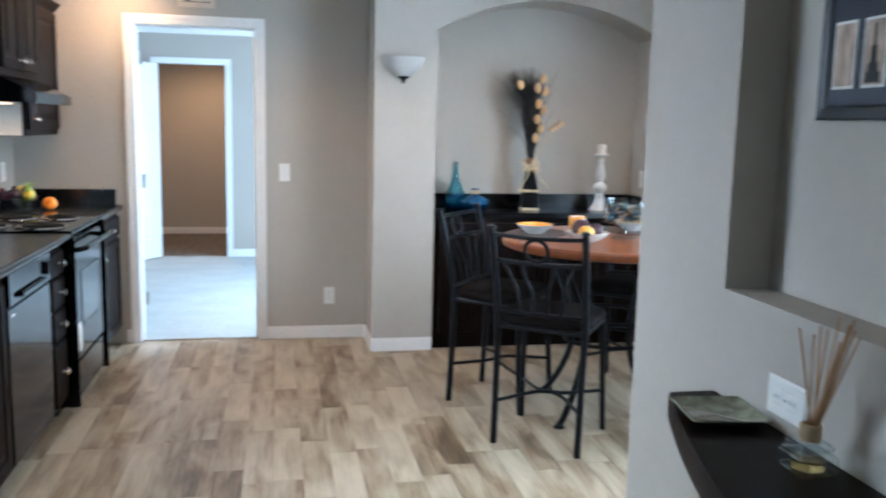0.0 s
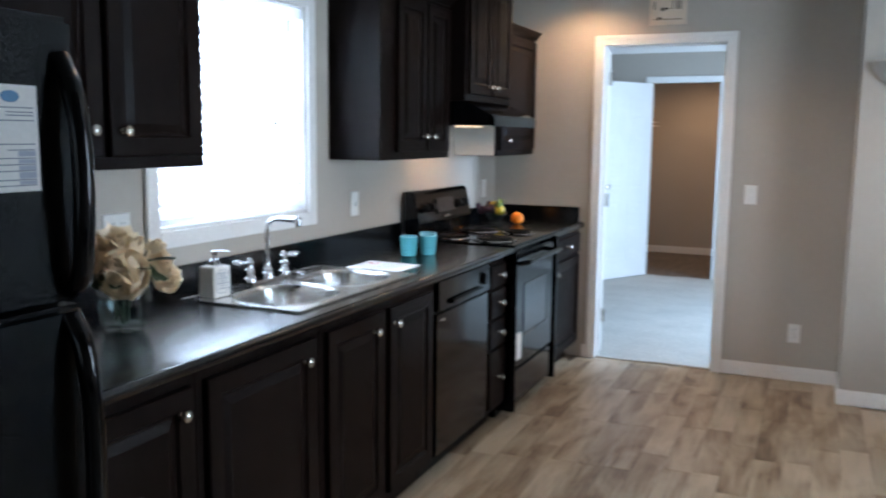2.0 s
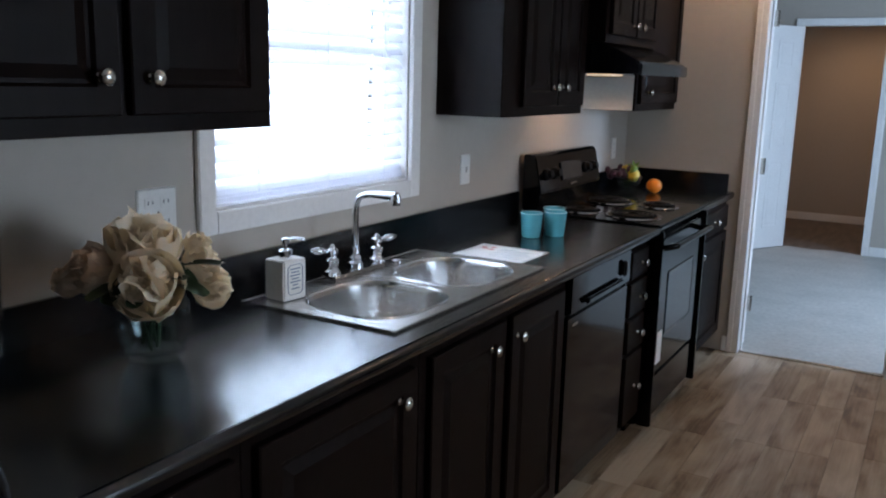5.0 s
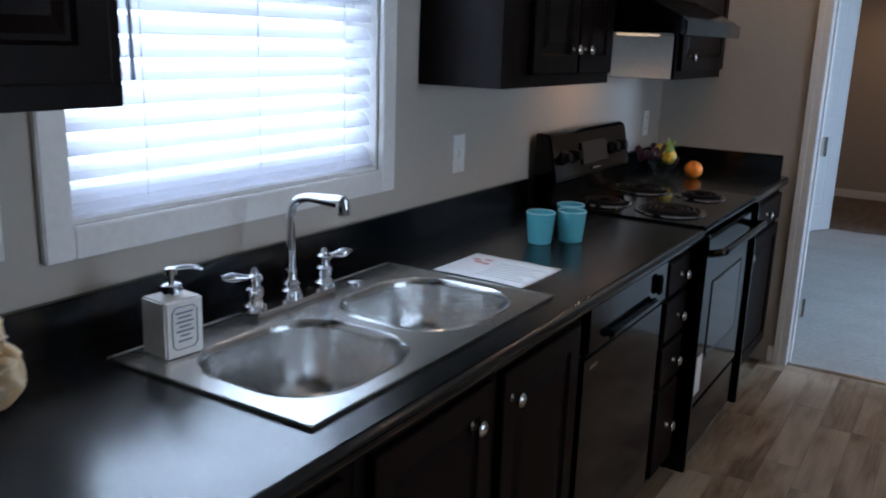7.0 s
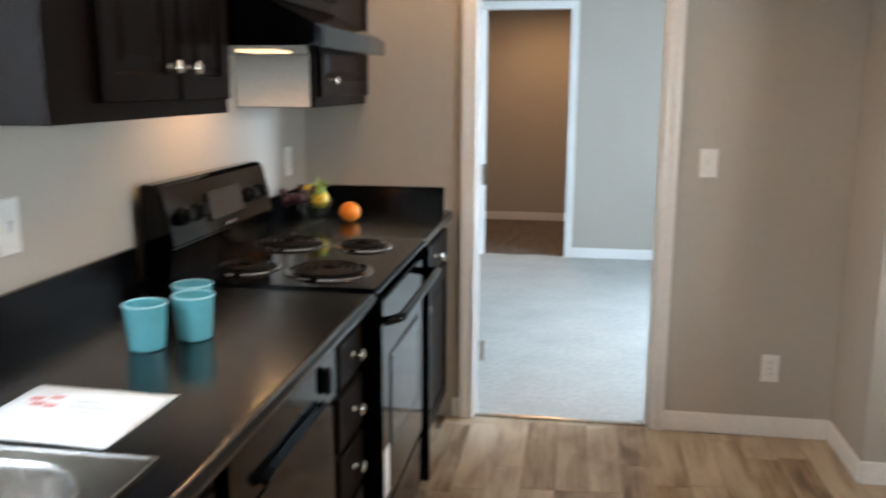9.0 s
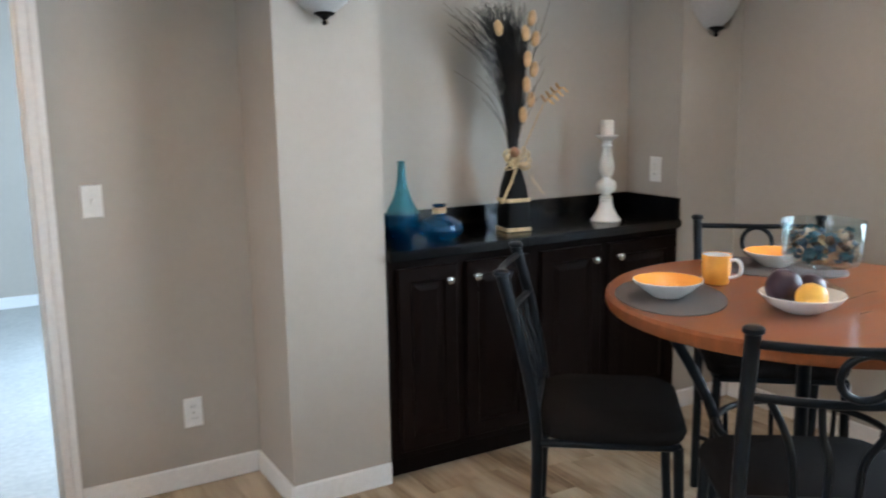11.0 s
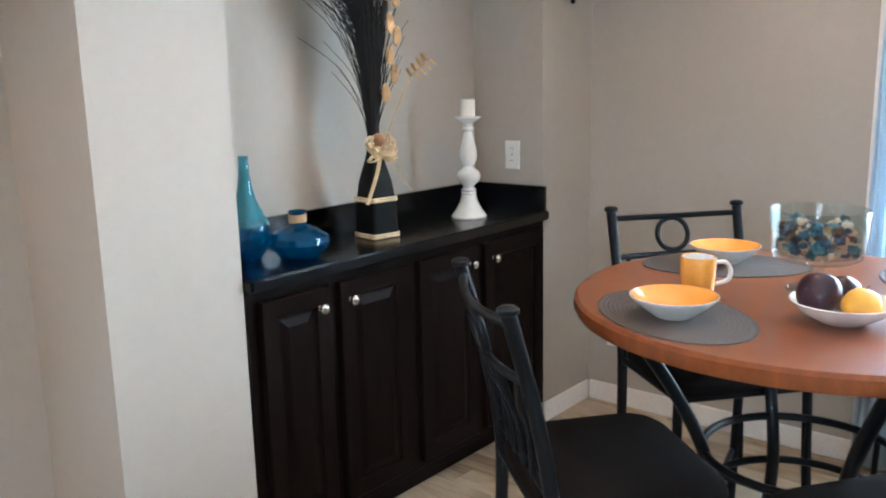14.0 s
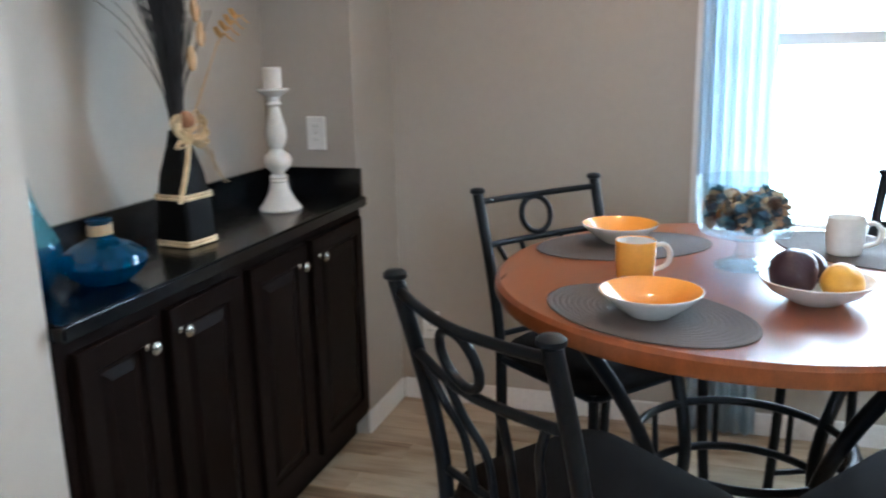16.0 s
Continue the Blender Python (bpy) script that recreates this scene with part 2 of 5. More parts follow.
def lathe(name, profile, mat, parent=None, at=(0, 0, 0), seg=40, label="", cap=True):
    """Profile of (radius, height) turned round z."""
    o = Vector(at)
    bm = bmesh.new()
    rings = []
    for r, z in profile:
        rings.append([bm.verts.new(o + Vector((r * math.cos(2 * math.pi * i / seg), r * math.sin(2 * math.pi * i / seg), z))) for i in range(seg)])
    for a, b in zip(rings, rings[1:]):
        for i in range(seg):
            bm.faces.new((a[i], a[(i + 1) % seg], b[(i + 1) % seg], b[i]))
    if cap:
        bm.faces.new(rings[0])
        bm.faces.new(rings[-1])
    return put_mesh(name, bm, mat, parent, True, label)


def add_tube(bm, pts, r, seg=10, closed=False, flat=1.0):
    """Sweeps a round rod along points; r is one radius or one for each point."""
    pts = [Vector(p) for p in pts]
    n = len(pts)
    rs = r if isinstance(r, (list, tuple)) else [r] * n
    rings, side = [], None
    for i, p in enumerate(pts):
        a, b = (pts[i - 1], pts[(i + 1) % n]) if closed else (pts[max(i - 1, 0)], pts[min(i + 1, n - 1)])
        t = (b - a).normalized()
        if side is None:
            side = t.orthogonal().normalized() if abs(t.z) > 0.98 else t.cross(Vector((0, 0, 1))).normalized()
        side = (side - t * side.dot(t)).normalized()
        up = t.cross(side)
        rings.append([bm.verts.new(p + side * (rs[i] * math.cos(2 * math.pi * k / seg)) + up * (rs[i] * flat * math.sin(2 * math.pi * k / seg))) for k in range(seg)])
    for a, b in zip(rings, rings[1:] + ([rings[0]] if closed else [])):
        for k in range(seg):
            bm.faces.new((a[k], a[(k + 1) % seg], b[(k + 1) % seg], b[k]))
    if not closed:
        bm.faces.new(rings[0]), bm.faces.new(rings[-1])


def tubes(name, runs, mat, parent=None, seg=10, label="", closed=False, flat=1.0):
    bm = bmesh.new()
    for pts, r in runs:
        add_tube(bm, pts, r, seg, closed, flat)
    return put_mesh(name, bm, mat, parent, True, label)


def bend(pts, n=8):
    """A smooth line through the points (Catmull-Rom)."""
    p = [Vector(q) for q in pts]
    p = [2 * p[0] - p[1]] + p + [2 * p[-1] - p[-2]]
    out = []
    for i in range(1, len(p) - 2):
        for k in range(n):
            t = k / n
            out.append(0.5 * (2 * p[i] + (p[i + 1] - p[i - 1]) * t + (2 * p[i - 1] - 5 * p[i] + 4 * p[i + 1] - p[i + 2]) * t * t
                              + (3 * p[i] - p[i - 1] - 3 * p[i + 1] + p[i + 2]) * t ** 3))
    return out + [p[-2]]


def nested(name, origin, u, v, w, width, height, steps, mat, parent=None, label=""):
    """A front made of nested rectangles: steps of (inset, depth along w), the last one closed; the back is flat."""
    o = Vector(origin) - (parent.matrix_basis.translation if parent else Vector())
    u, v, w = Vector(u), Vector(v), Vector(w)
    bm = bmesh.new()
    rings = []
    for s, d in [(0, 0)] + steps:
        rings.append([bm.verts.new(o + u * a + v * b + w * d) for a, b in ((s, s), (width - s, s), (width - s, height - s), (s, height - s))])
    for a, b in zip(rings, rings[1:]):
        for i in range(4):
            bm.faces.new((a[i], a[(i + 1) % 4], b[(i + 1) % 4], b[i]))
    bm.faces.new(rings[0]), bm.faces.new(rings[-1])
    return put_mesh(name, bm, mat, parent, False, label)


RAISED = [(0.0, 0.016), (0.003, 0.019), (0.052, 0.019), (0.058, 0.011), (0.066, 0.011), (0.09, 0.018)]
FLATFRONT = [(0.0, 0.015), (0.005, 0.019), (0.018, 0.019)]


def knob(parent, at, direction):
    """A small round satin knob that stands out along direction."""
    o = Vector(at) - parent.matrix_basis.translation
    turn = Vector((0, 0, 1)).rotation_difference(Vector(direction)).to_matrix()
    bm = bmesh.new()
    rings = [[bm.verts.new(o + turn @ Vector((r * math.cos(i * math.pi / 8), r * math.sin(i * math.pi / 8), z))) for i in range(16)]
             for r, z in ((0.009, 0), (0.006, 0.004), (0.006, 0.012), (0.014, 0.018), (0.0155, 0.023), (0.012, 0.027), (0.004, 0.029))]
    for a, b in zip(rings, rings[1:]):
        for i in range(16):
            bm.faces.new((a[i], a[(i + 1) % 16], b[(i + 1) % 16], b[i]))
    bm.faces.new(rings[-1])
    return put_mesh("knob", bm, M_NICKEL, parent, True, "round satin nickel knob")


def structure(ob, label, category):
    return tagged(ob, label, category, kind="structure")


# ---- structure ----
CEIL = 2.42
# wall with the kitchen window (hole y 2.145..3.06, z 1.13..1.99)
structure(boxes("wall_west", [(-0.12, 0, -3.4, 2.145, 0, CEIL), (-0.12, 0, 3.06, 5.51, 0, CEIL), (-0.12, 0, 2.145, 3.06, 0, 1.13),
                              (-0.12, 0, 2.145, 3.06, 1.99, CEIL)], M_WALL), "greige painted kitchen wall around the window", "wall")
# wall with the bedroom door (hole x 0.73..1.475)
structure(boxes("wall_north", [(0, 0.715, 5.41, 5.51, 0, CEIL), (1.49, 2.2, 5.41, 5.51, 0, CEIL), (0.715, 1.49, 5.41, 5.51, 2.055, CEIL)],
                M_WALL), "greige painted wall with the bedroom doorway", "wall")


def arch_wall():
    """The wall in front of the buffet niche, with a flat arch over the opening."""
    xl, xr, z0, rise = 2.59, 4.06, 2.045, 0.2
    half = (xr - xl) / 2
    rad = (half * half + rise * rise) / (2 * rise)
    cx, cz = (xl + xr) / 2, z0 + rise - rad
    a0 = math.asin(half / rad)
    arc = [(cx + rad * math.sin(a), cz + rad * math.cos(a)) for a in np.linspace(-a0, a0, 33)]
    bm = bmesh.new()

    def prism(poly):
        f = [bm.verts.new((x, 5.02, z)) for x, z in poly]
        b = [bm.verts.new((x, 5.36, z)) for x, z in poly]
        bm.faces.new(f), bm.faces.new(b[::-1])
        for i in range(len(poly)):
            bm.faces.new((f[i], f[(i + 1) % len(poly)], b[(i + 1) % len(poly)], b[i]))
    prism([(2.2, 0), (xl, 0), (xl, CEIL), (2.2, CEIL)])
    prism([(xr, 0), (4.43, 0), (4.43, CEIL), (xr, CEIL)])
    for p, q in zip(arc, arc[1:]):
        prism([p, q, (q[0], CEIL), (p[0], CEIL)])
    bmesh.ops.remove_doubles(bm, verts=bm.verts, dist=0.0005)
    return put_mesh("wall_arch", bm, M_WALL)


structure(arch_wall(), "pale greige wall with an arched niche for the buffet", "wall")
structure(box("wall_niche_back", 2.2, 4.43, 5.36, 5.51, 0, CEIL, M_WALL, bevel=0), "greige painted back of the arched niche", "wall")
# dining wall with its window (hole y 2.2..3.86, z 0.72..2.08)
structure(boxes("wall_east", [(4.43, 4.55, -3.4, 2.2, 0, CEIL), (4.43, 4.55, 3.86, 5.51, 0, CEIL), (4.43, 4.55, 2.2, 3.86, 0, 0.72),
                              (4.43, 4.55, 2.2, 3.86, 2.08, CEIL)], M_WALL), "greige painted dining wall with a bright window", "wall")
# unseen closing wall; its opening is added to let the back fill in
structure(boxes("wall_south", [(-0.12, 0.4, -3.52, -3.4, 0, CEIL), (2.8, 4.55, -3.52, -3.4, 0, CEIL), (0.4, 2.8, -3.52, -3.4, 0, 0.65),
                               (0.4, 2.8, -3.52, -3.4, 2.1, CEIL)], M_WALL), "plain greige unseen wall with an opening added for fill light", "wall")
# partition with a tall recess
structure(boxes("wall_partition", [(2.515, 2.615, 1.295, 1.72, 0, CEIL), (2.515, 2.615, -0.7, -0.1, 0, CEIL), (2.515, 2.615, -0.1, 1.295, 0, 1.13),
                                   (2.515, 2.615, -0.1, 1.295, 2.15, CEIL), (2.615, 2.72, -0.7, 1.72, 0, CEIL)], M_WALL),
          "greige partition wall with a tall shallow recess", "wall")
structure(box("ceiling", -0.12, 4.55, -3.52, 5.51, CEIL, CEIL + 0.1, M_CEIL, bevel=0), "white textured ceiling", "ceiling")
structure(box("subfloor", -0.12, 4.55, -3.52, 5.44, -0.12, -0.006, M_SUB, bevel=0), "dark joints beneath the floor planks", "floor")

# bedroom and closet beyond the door
structure(boxes("wall_bedroom", [(-1.7, 0.36, 9.03, 9.13, 0, 2.4), (1.095, 3.3, 9.03, 9.13, 0, 2.4), (0.36, 1.095, 9.03, 9.13, 2.05, 2.4),
                                 (-1.8, -1.7, 5.4, 9.13, 0, 2.4), (-1.8, -0.12, 5.4, 5.51, 0, 2.4)], M_WALL),
          "greige bedroom wall with a closet opening", "wall")
structure(boxes("wall_bedroom_window", [(3.2, 3.3, 5.51, 6.25, 0, 2.4), (3.2, 3.3, 7.15, 7.9, 0, 2.4), (3.2, 3.3, 8.7, 9.03, 0, 2.4),
                                        (3.2, 3.3, 6.25, 7.15, 0, 0.7), (3.2, 3.3, 7.9, 8.7, 0, 0.7), (3.2, 3.3, 6.25, 7.15, 2.05, 2.4),
                                        (3.2, 3.3, 7.9, 8.7, 2.05, 2.4)], M_WALL), "greige bedroom wall with two window openings", "wall")
structure(boxes("wall_closet", [(-0.3, -0.2, 9.13, 11.1, 0, 2.4), (1.9, 2.0, 9.13, 11.1, 0, 2.4), (-0.3, 2.0, 11.0, 11.1, 0, 2.4)], M_WALL),
          "greige walls inside the closet", "wall")
structure(box("ceiling_bedroom", -1.8, 3.3, 5.51, 11.1, 2.4, 2.5, M_CEIL, bevel=0), "white bedroom ceiling", "ceiling")
structure(box("floor_closet", -0.3, 2.0, 9.07, 11.1, -0.1, 0.0, material("closet_vinyl", (0.12, 0.10, 0.085), 0.5, vary=0.5, scale=3, stretch=(6, 1, 1)), bevel=0),
          "brown wood-look vinyl floor in the closet", "floor")


def carpet():
    bm = bmesh.new()
    bmesh.ops.create_grid(bm, x_segments=60, y_segments=50, size=0.5)
    for v in bm.verts:
        v.co = Vector((0.75 + v.co.x * 5.1, 7.255 + v.co.y * 3.63, 0.004 + 0.006 * noise.noise(v.co * 25)))
    return put_mesh("carpet", bm, M_CARPET, smooth=True)


structure(carpet(), "pale grey cut-pile bedroom carpet", "carpet")
structure(box("threshold", 0.73, 1.475, 5.425, 5.45, -0.004, 0.009, M_NICKEL, bevel=0.003), "thin metal strip where vinyl meets carpet", "trim")


def baseboard(name, x0, x1, y0, y1):
    return structure(box(name, x0, x1, y0, y1, 0.001, 0.088, M_WHITE, bevel=0.004), "white painted baseboard along the wall", "baseboard")


baseboard("baseboard", 0.64, 0.668, 5.396, 5.409)
baseboard("baseboard", 1.537, 2.187, 5.397, 5.409)
baseboard("baseboard", 2.187, 2.199, 5.008, 5.409)
baseboard("baseboard", 2.199, 2.589, 5.007, 5.019)
baseboard("baseboard", 4.062, 4.418, 5.007, 5.019)
baseboard("baseboard", 4.417, 4.429, 1.0, 5.007)
baseboard("baseboard", 1.137, 3.199, 9.017, 9.029)
baseboard("baseboard", -0.2, 1.9, 10.988, 10.999)
baseboard("baseboard", 2.503, 2.514, -0.7, 1.72)
baseboard("baseboard", 2.503, 2.72, 1.721, 1.733)
structure(boxes("trim_crown", [(0.0, 2.2, 5.385, 5.409, 2.365, 2.419), (0.001, 0.025, -3.3, 5.385, 2.365, 2.419)], M_WHITE, bevel=0.004),
          "white crown strip under the ceiling", "trim")
structure(boxes("trim_crown_bedroom", [(-1.7, 3.2, 9.0, 9.029, 2.33, 2.399)], M_WHITE, bevel=0.004), "white crown strip in the bedroom", "trim")


def casing(name, x0, x1, top, y, side, w=0.06):
    """Door casing with a stepped profile round an opening in a wall that faces y; side is -1 or 1."""
    d = []
    for a, b, t in ((0, w, 0.014), (w * 0.55, w, 0.02)):
        ya, yb = sorted((y, y + side * t))
        d += [(x0 - b, x0 - a, ya, yb, 0, top + b), (x1 + a, x1 + b, ya, yb, 0, top + b), (x0 - a, x1 + a, ya, yb, top + a, top + b)]
    return boxes(name, d, M_WHITE, bevel=0.002, seg=1)


structure(casing("door_casing_1", 0.73, 1.475, 2.04, 5.409, -1), "white painted casing of the bedroom doorway", "trim")
structure(boxes("door_jamb_1", [(0.716, 0.732, 5.4085, 5.5115, 0, 2.04), (1.473, 1.489, 5.4085, 5.5115, 0, 2.04), (0.716, 1.489, 5.4085, 5.5115, 2.038, 2.054),
                                (0.732, 0.742, 5.45, 5.475, 0, 2.038), (1.463, 1.473, 5.45, 5.475, 0, 2.038), (0.742, 1.463, 5.45, 5.475, 2.028, 2.038)],
                M_WHITE, bevel=0.001, seg=1), "white door jamb with a stop strip", "trim")
structure(casing("door_casing_2", 0.39, 1.075, 2.03, 9.029, -1), "white painted casing of the closet opening", "trim")
structure(boxes("door_jamb_2", [(0.362, 0.392, 9.0285, 9.1315, 0, 2.03), (1.073, 1.094, 9.0285, 9.1315, 0, 2.03), (0.362, 1.094, 9.0285, 9.1315, 2.028, 2.049)],
                M_WHITE, bevel=0.001, seg=1), "white jamb of the closet opening", "trim")


def panel_door(width, label):
    """A moulded six-panel door leaf in its own frame: hinge edge at the origin, along +x."""
    root = thing("door", (0, 0, 0), label, "door")
    h, t = 2.02, 0.035
    box("leaf", 0, width, -t, 0, 0.012, h, M_WHITE, root, 0.002)
    pw = (width - 0.33) / 2
    for x in (0.11, 0.22 + pw):
        for z, ph in ((0.2, 0.62), (0.93, 0.6), (1.65, 0.24)):
            for face, w in ((0.0, 1), (-t, -1)):
                nested("panel", (x, face, z), (1, 0, 0), (0, 0, 1), (0, w, 0), pw, ph, [(0, 0.004), (0.012, 0.0045), (0.03, 0.001), (0.05, 0.004)], M_WHITE, root)
    for s in (1, -1):
        y = 0 if s > 0 else -t
        bm = bmesh.new()
        add_tube(bm, [(width - 0.065, y + s * d, 0.97) for d in (0, 0.006, 0.012, 0.035, 0.045, 0.06, 0.068)], [0.032, 0.032, 0.012, 0.012, 0.026, 0.026, 0.014], 18)
        put_mesh("knob", bm, M_NICKEL, root, True, "satin nickel door knob")
    return root


leaf = panel_door(0.74, "white six-panel closet door standing open")
leaf.matrix_basis = pose(0.40, 9.02, 0, 0, 0, -120)
leaf2 = panel_door(0.735, "white six-panel bedroom door folded back on the wall")
leaf2.matrix_basis = pose(0.727, 5.56, 0, 0, 0, 178)
for z in (0.27, 1.05, 1.84):
    hinge = thing("door_hinge", (0.733, 5.5, z), "satin nickel butt hinge on the white door jamb", "hinge", "hinges of the bedroom door")
    boxes("plate", [(0.732, 0.735, 5.478, 5.511, z - 0.045, z + 0.045), (0.738, 0.764, 5.5125, 5.5155, z - 0.045, z + 0.045)], M_NICKEL, hinge, 0.0008)
    tubes("knuckle", [([(0.736, 5.517, z - 0.046), (0.736, 5.517, z + 0.046)], 0.006)], M_NICKEL, hinge)

# wire shelf in the closet
shelf = thing("wire_shelf", (-0.19, 10.8, 1.66), "white wire closet shelf on the closet wall", "shelf")
tubes("wires", [([(-0.199, y, 1.66), (0.14, y, 1.66)], 0.003) for y in np.linspace(9.4, 10.98, 40)], M_WHITE, shelf, 6).location = -shelf.location
tubes("rails", [([(x, 9.35, 1.655), (x, 10.99, 1.655)], 0.005) for x in (-0.19, 0.13)] + [([(0.14, 9.35, 1.61), (0.14, 10.99, 1.61)], 0.005)],
      M_WHITE, shelf, 6).location = -shelf.location


# ---- windows ----
def window(name, x_in, x_out, y0, y1, z0, z1, s, label):
    """A window in a wall that faces along x: casing, sash and glass. s: +1 where the room lies towards +x."""
    root = thing(name, (x_in, (y0 + y1) / 2, z0), label, "window", kind="structure")
    w = 0.058
    xa, xb = sorted((x_in + s * 0.001, x_in + s * 0.018))
    boxes("casing", [(xa, xb, y0 - w, y0, z0 - w, z1 + w), (xa, xb, y1, y1 + w, z0 - w, z1 + w), (xa, xb, y0, y1, z0 - w, z0), (xa, xb, y0, y1, z1, z1 + w)],
          M_WHITE, root, 0.003)
    xa, xb = sorted((x_in - s * 0.001, x_out))
    boxes("reveal", [(xa, xb, y0, y0 + 0.008, z0, z1), (xa, xb, y1 - 0.008, y1, z0, z1), (xa, xb, y0, y1, z0, z0 + 0.008), (xa, xb, y0, y1, z1 - 0.008, z1)], M_WHITE, root, 0)
    xa, xb = sorted((x_out + s * 0.01, x_out + s * 0.045))
    zm = (z0 + z1) / 2
    boxes("sash", [(xa, xb, y0 + 0.008, y0 + 0.05, z0 + 0.008, z1 - 0.008), (xa, xb, y1 - 0.05, y1 - 0.008, z0 + 0.008, z1 - 0.008),
                   (xa, xb, y0 + 0.05, y1 - 0.05, z0 + 0.008, z0 + 0.05), (xa, xb, y0 + 0.05, y1 - 0.05, z1 - 0.05, z1 - 0.008),
                   (xa, xb, y0 + 0.05, y1 - 0.05, zm - 0.02, zm + 0.02)], M_WHITE, root, 0.003)
    xm = (xa + xb) / 2
    for a, b in ((z0 + 0.05, zm - 0.02), (zm + 0.02, z1 - 0.05)):
        g = box("pane", xm - 0.002, xm + 0.002, y0 + 0.05, y1 - 0.05, a, b, M_GLASS, root, 0)
        g.visible_shadow = False
    return root


window("window_1", 0.0, -0.12, 2.145, 3.06, 1.13, 1.99, 1, "white-cased kitchen window glowing with daylight")
window("window_2", 4.43, 4.55, 2.2, 3.86, 0.72, 2.08, -1, "white-cased dining window glowing with daylight")


def blind(x, y0, y1, z0, z1):
    root = thing("window_blind", (x, (y0 + y1) / 2, z1), "lowered white slatted blind in the kitchen window", "blind")
    box("headrail", x - 0.022, x + 0.022, y0, y1, z1 - 0.045, z1, M_BLIND, root, 0.003)
    box("bottom_rail", x - 0.02, x + 0.02, y0, y1, z0 + 0.004, z0 + 0.022, M_BLIND, root, 0.004)
    pitch, n = 0.043, int((z1 - z0 - 0.07) / 0.043)
    first = None
    for i in range(n):
        z = z0 + 0.045 + i * pitch
        if first is None:
            bm = bmesh.new()
            prof = [(-0.025, -0.006), (-0.012, 0.0015), (0.0, 0.0035), (0.012, 0.0015), (0.025, -0.006)]
            rows = []
            for yy in (y0 + 0.003, y1 - 0.003):
                rows.append([bm.verts.new((a, yy - root.location.y, b)) for a, b in prof] + [bm.verts.new((a, yy - root.location.y, b - 0.0028)) for a, b in prof[::-1]])
            for k in range(10):
                bm.faces.new((rows[0][k], rows[0][(k + 1) % 10], rows[1][(k + 1) % 10], rows[1][k]))
            bm.faces.new(rows[0]), bm.faces.new(rows[1])
            first = ob = put_mesh("slat", bm, M_BLIND, root)
        else:
            ob = new("slat", first.data)
            ob.parent = root
        ob.matrix_basis = pose(0, 0, z - z1, 0, 40, 0)
    runs = []
    for y in (y0 + 0.17, (y0 + y1) / 2 + 0.03, y1 - 0.12):
        runs += [([(x + d, y, z0 + 0.02), (x + d, y, z1 - 0.03)], 0.0012) for d in (-0.024, 0.024)]
    tubes("cords", runs, M_BLIND, root, 6).location = -root.location
    tubes("wand", [([(x + 0.03, y0 + 0.135, z1 - 0.05), (x + 0.034, y0 + 0.14, z0 + 0.24)], 0.0045)], material("clear_wand", (0.35, 0.4, 0.45), 0.2), root, 8).location = -root.location
    return root


blind(-0.03, 2.156, 3.049, 1.14, 1.98)


def curtain(x, y0, y1, z0, z1, mat, label):
    """A hanging curtain with deep folds."""
    root = thing("curtain", (x, y0, z0), label, "curtain")
    bm = bmesh.new()
    ny, nz = 70, 14
    grid = [[bm.verts.new((0.022 * math.sin(j / ny * 2 * math.pi * 6.5 + 0.5 * math.sin(k * 0.4)) * (0.7 + 0.3 * k / nz), (y1 - y0) * j / ny, (z1 - z0) * k / nz))
             for j in range(ny + 1)] for k in range(nz + 1)]
    for k in range(nz):
        for j in range(ny):
            bm.faces.new((grid[k][j], grid[k][j + 1], grid[k + 1][j + 1], grid[k + 1][j]))
    ob = put_mesh("panel", bm, mat, root, True)
    ob.modifiers.new("thickness", "SOLIDIFY").thickness = 0.003
    return root


M_CURT = let_light_through(material("pale_slate_curtain_cloth", (0.5, 0.57, 0.63), 0.85, vary=0.1, scale=4, bump=0.4, bump_scale=400), (0.82, 0.91, 0.97), 0.7)
curtain(4.385, 3.66, 3.9, 0.02, 2.2, M_CURT, "pale blue-grey floor-length curtain beside the dining window")
rod = thing("curtain_rod", (4.385, 2.9, 2.22), "dark metal curtain rod over the dining window", "curtain rod")
tubes("rod", [([(4.385, 1.95, 2.215), (4.385, 4.02, 2.215)], 0.011)], M_IRON, rod).location = -rod.location
for y in (2.05, 3.97):
    tubes("bracket", [([(4.429, y, 2.215), (4.385, y, 2.215)], 0.008)], M_IRON, rod).location = -rod.location
curtain(4.385, 1.98, 2.24, 0.02, 2.2, M_CURT, "pale blue-grey floor-length curtain at the window's far side")

# ---- kitchen ----
FACE, CTOP = 0.60, 0.91


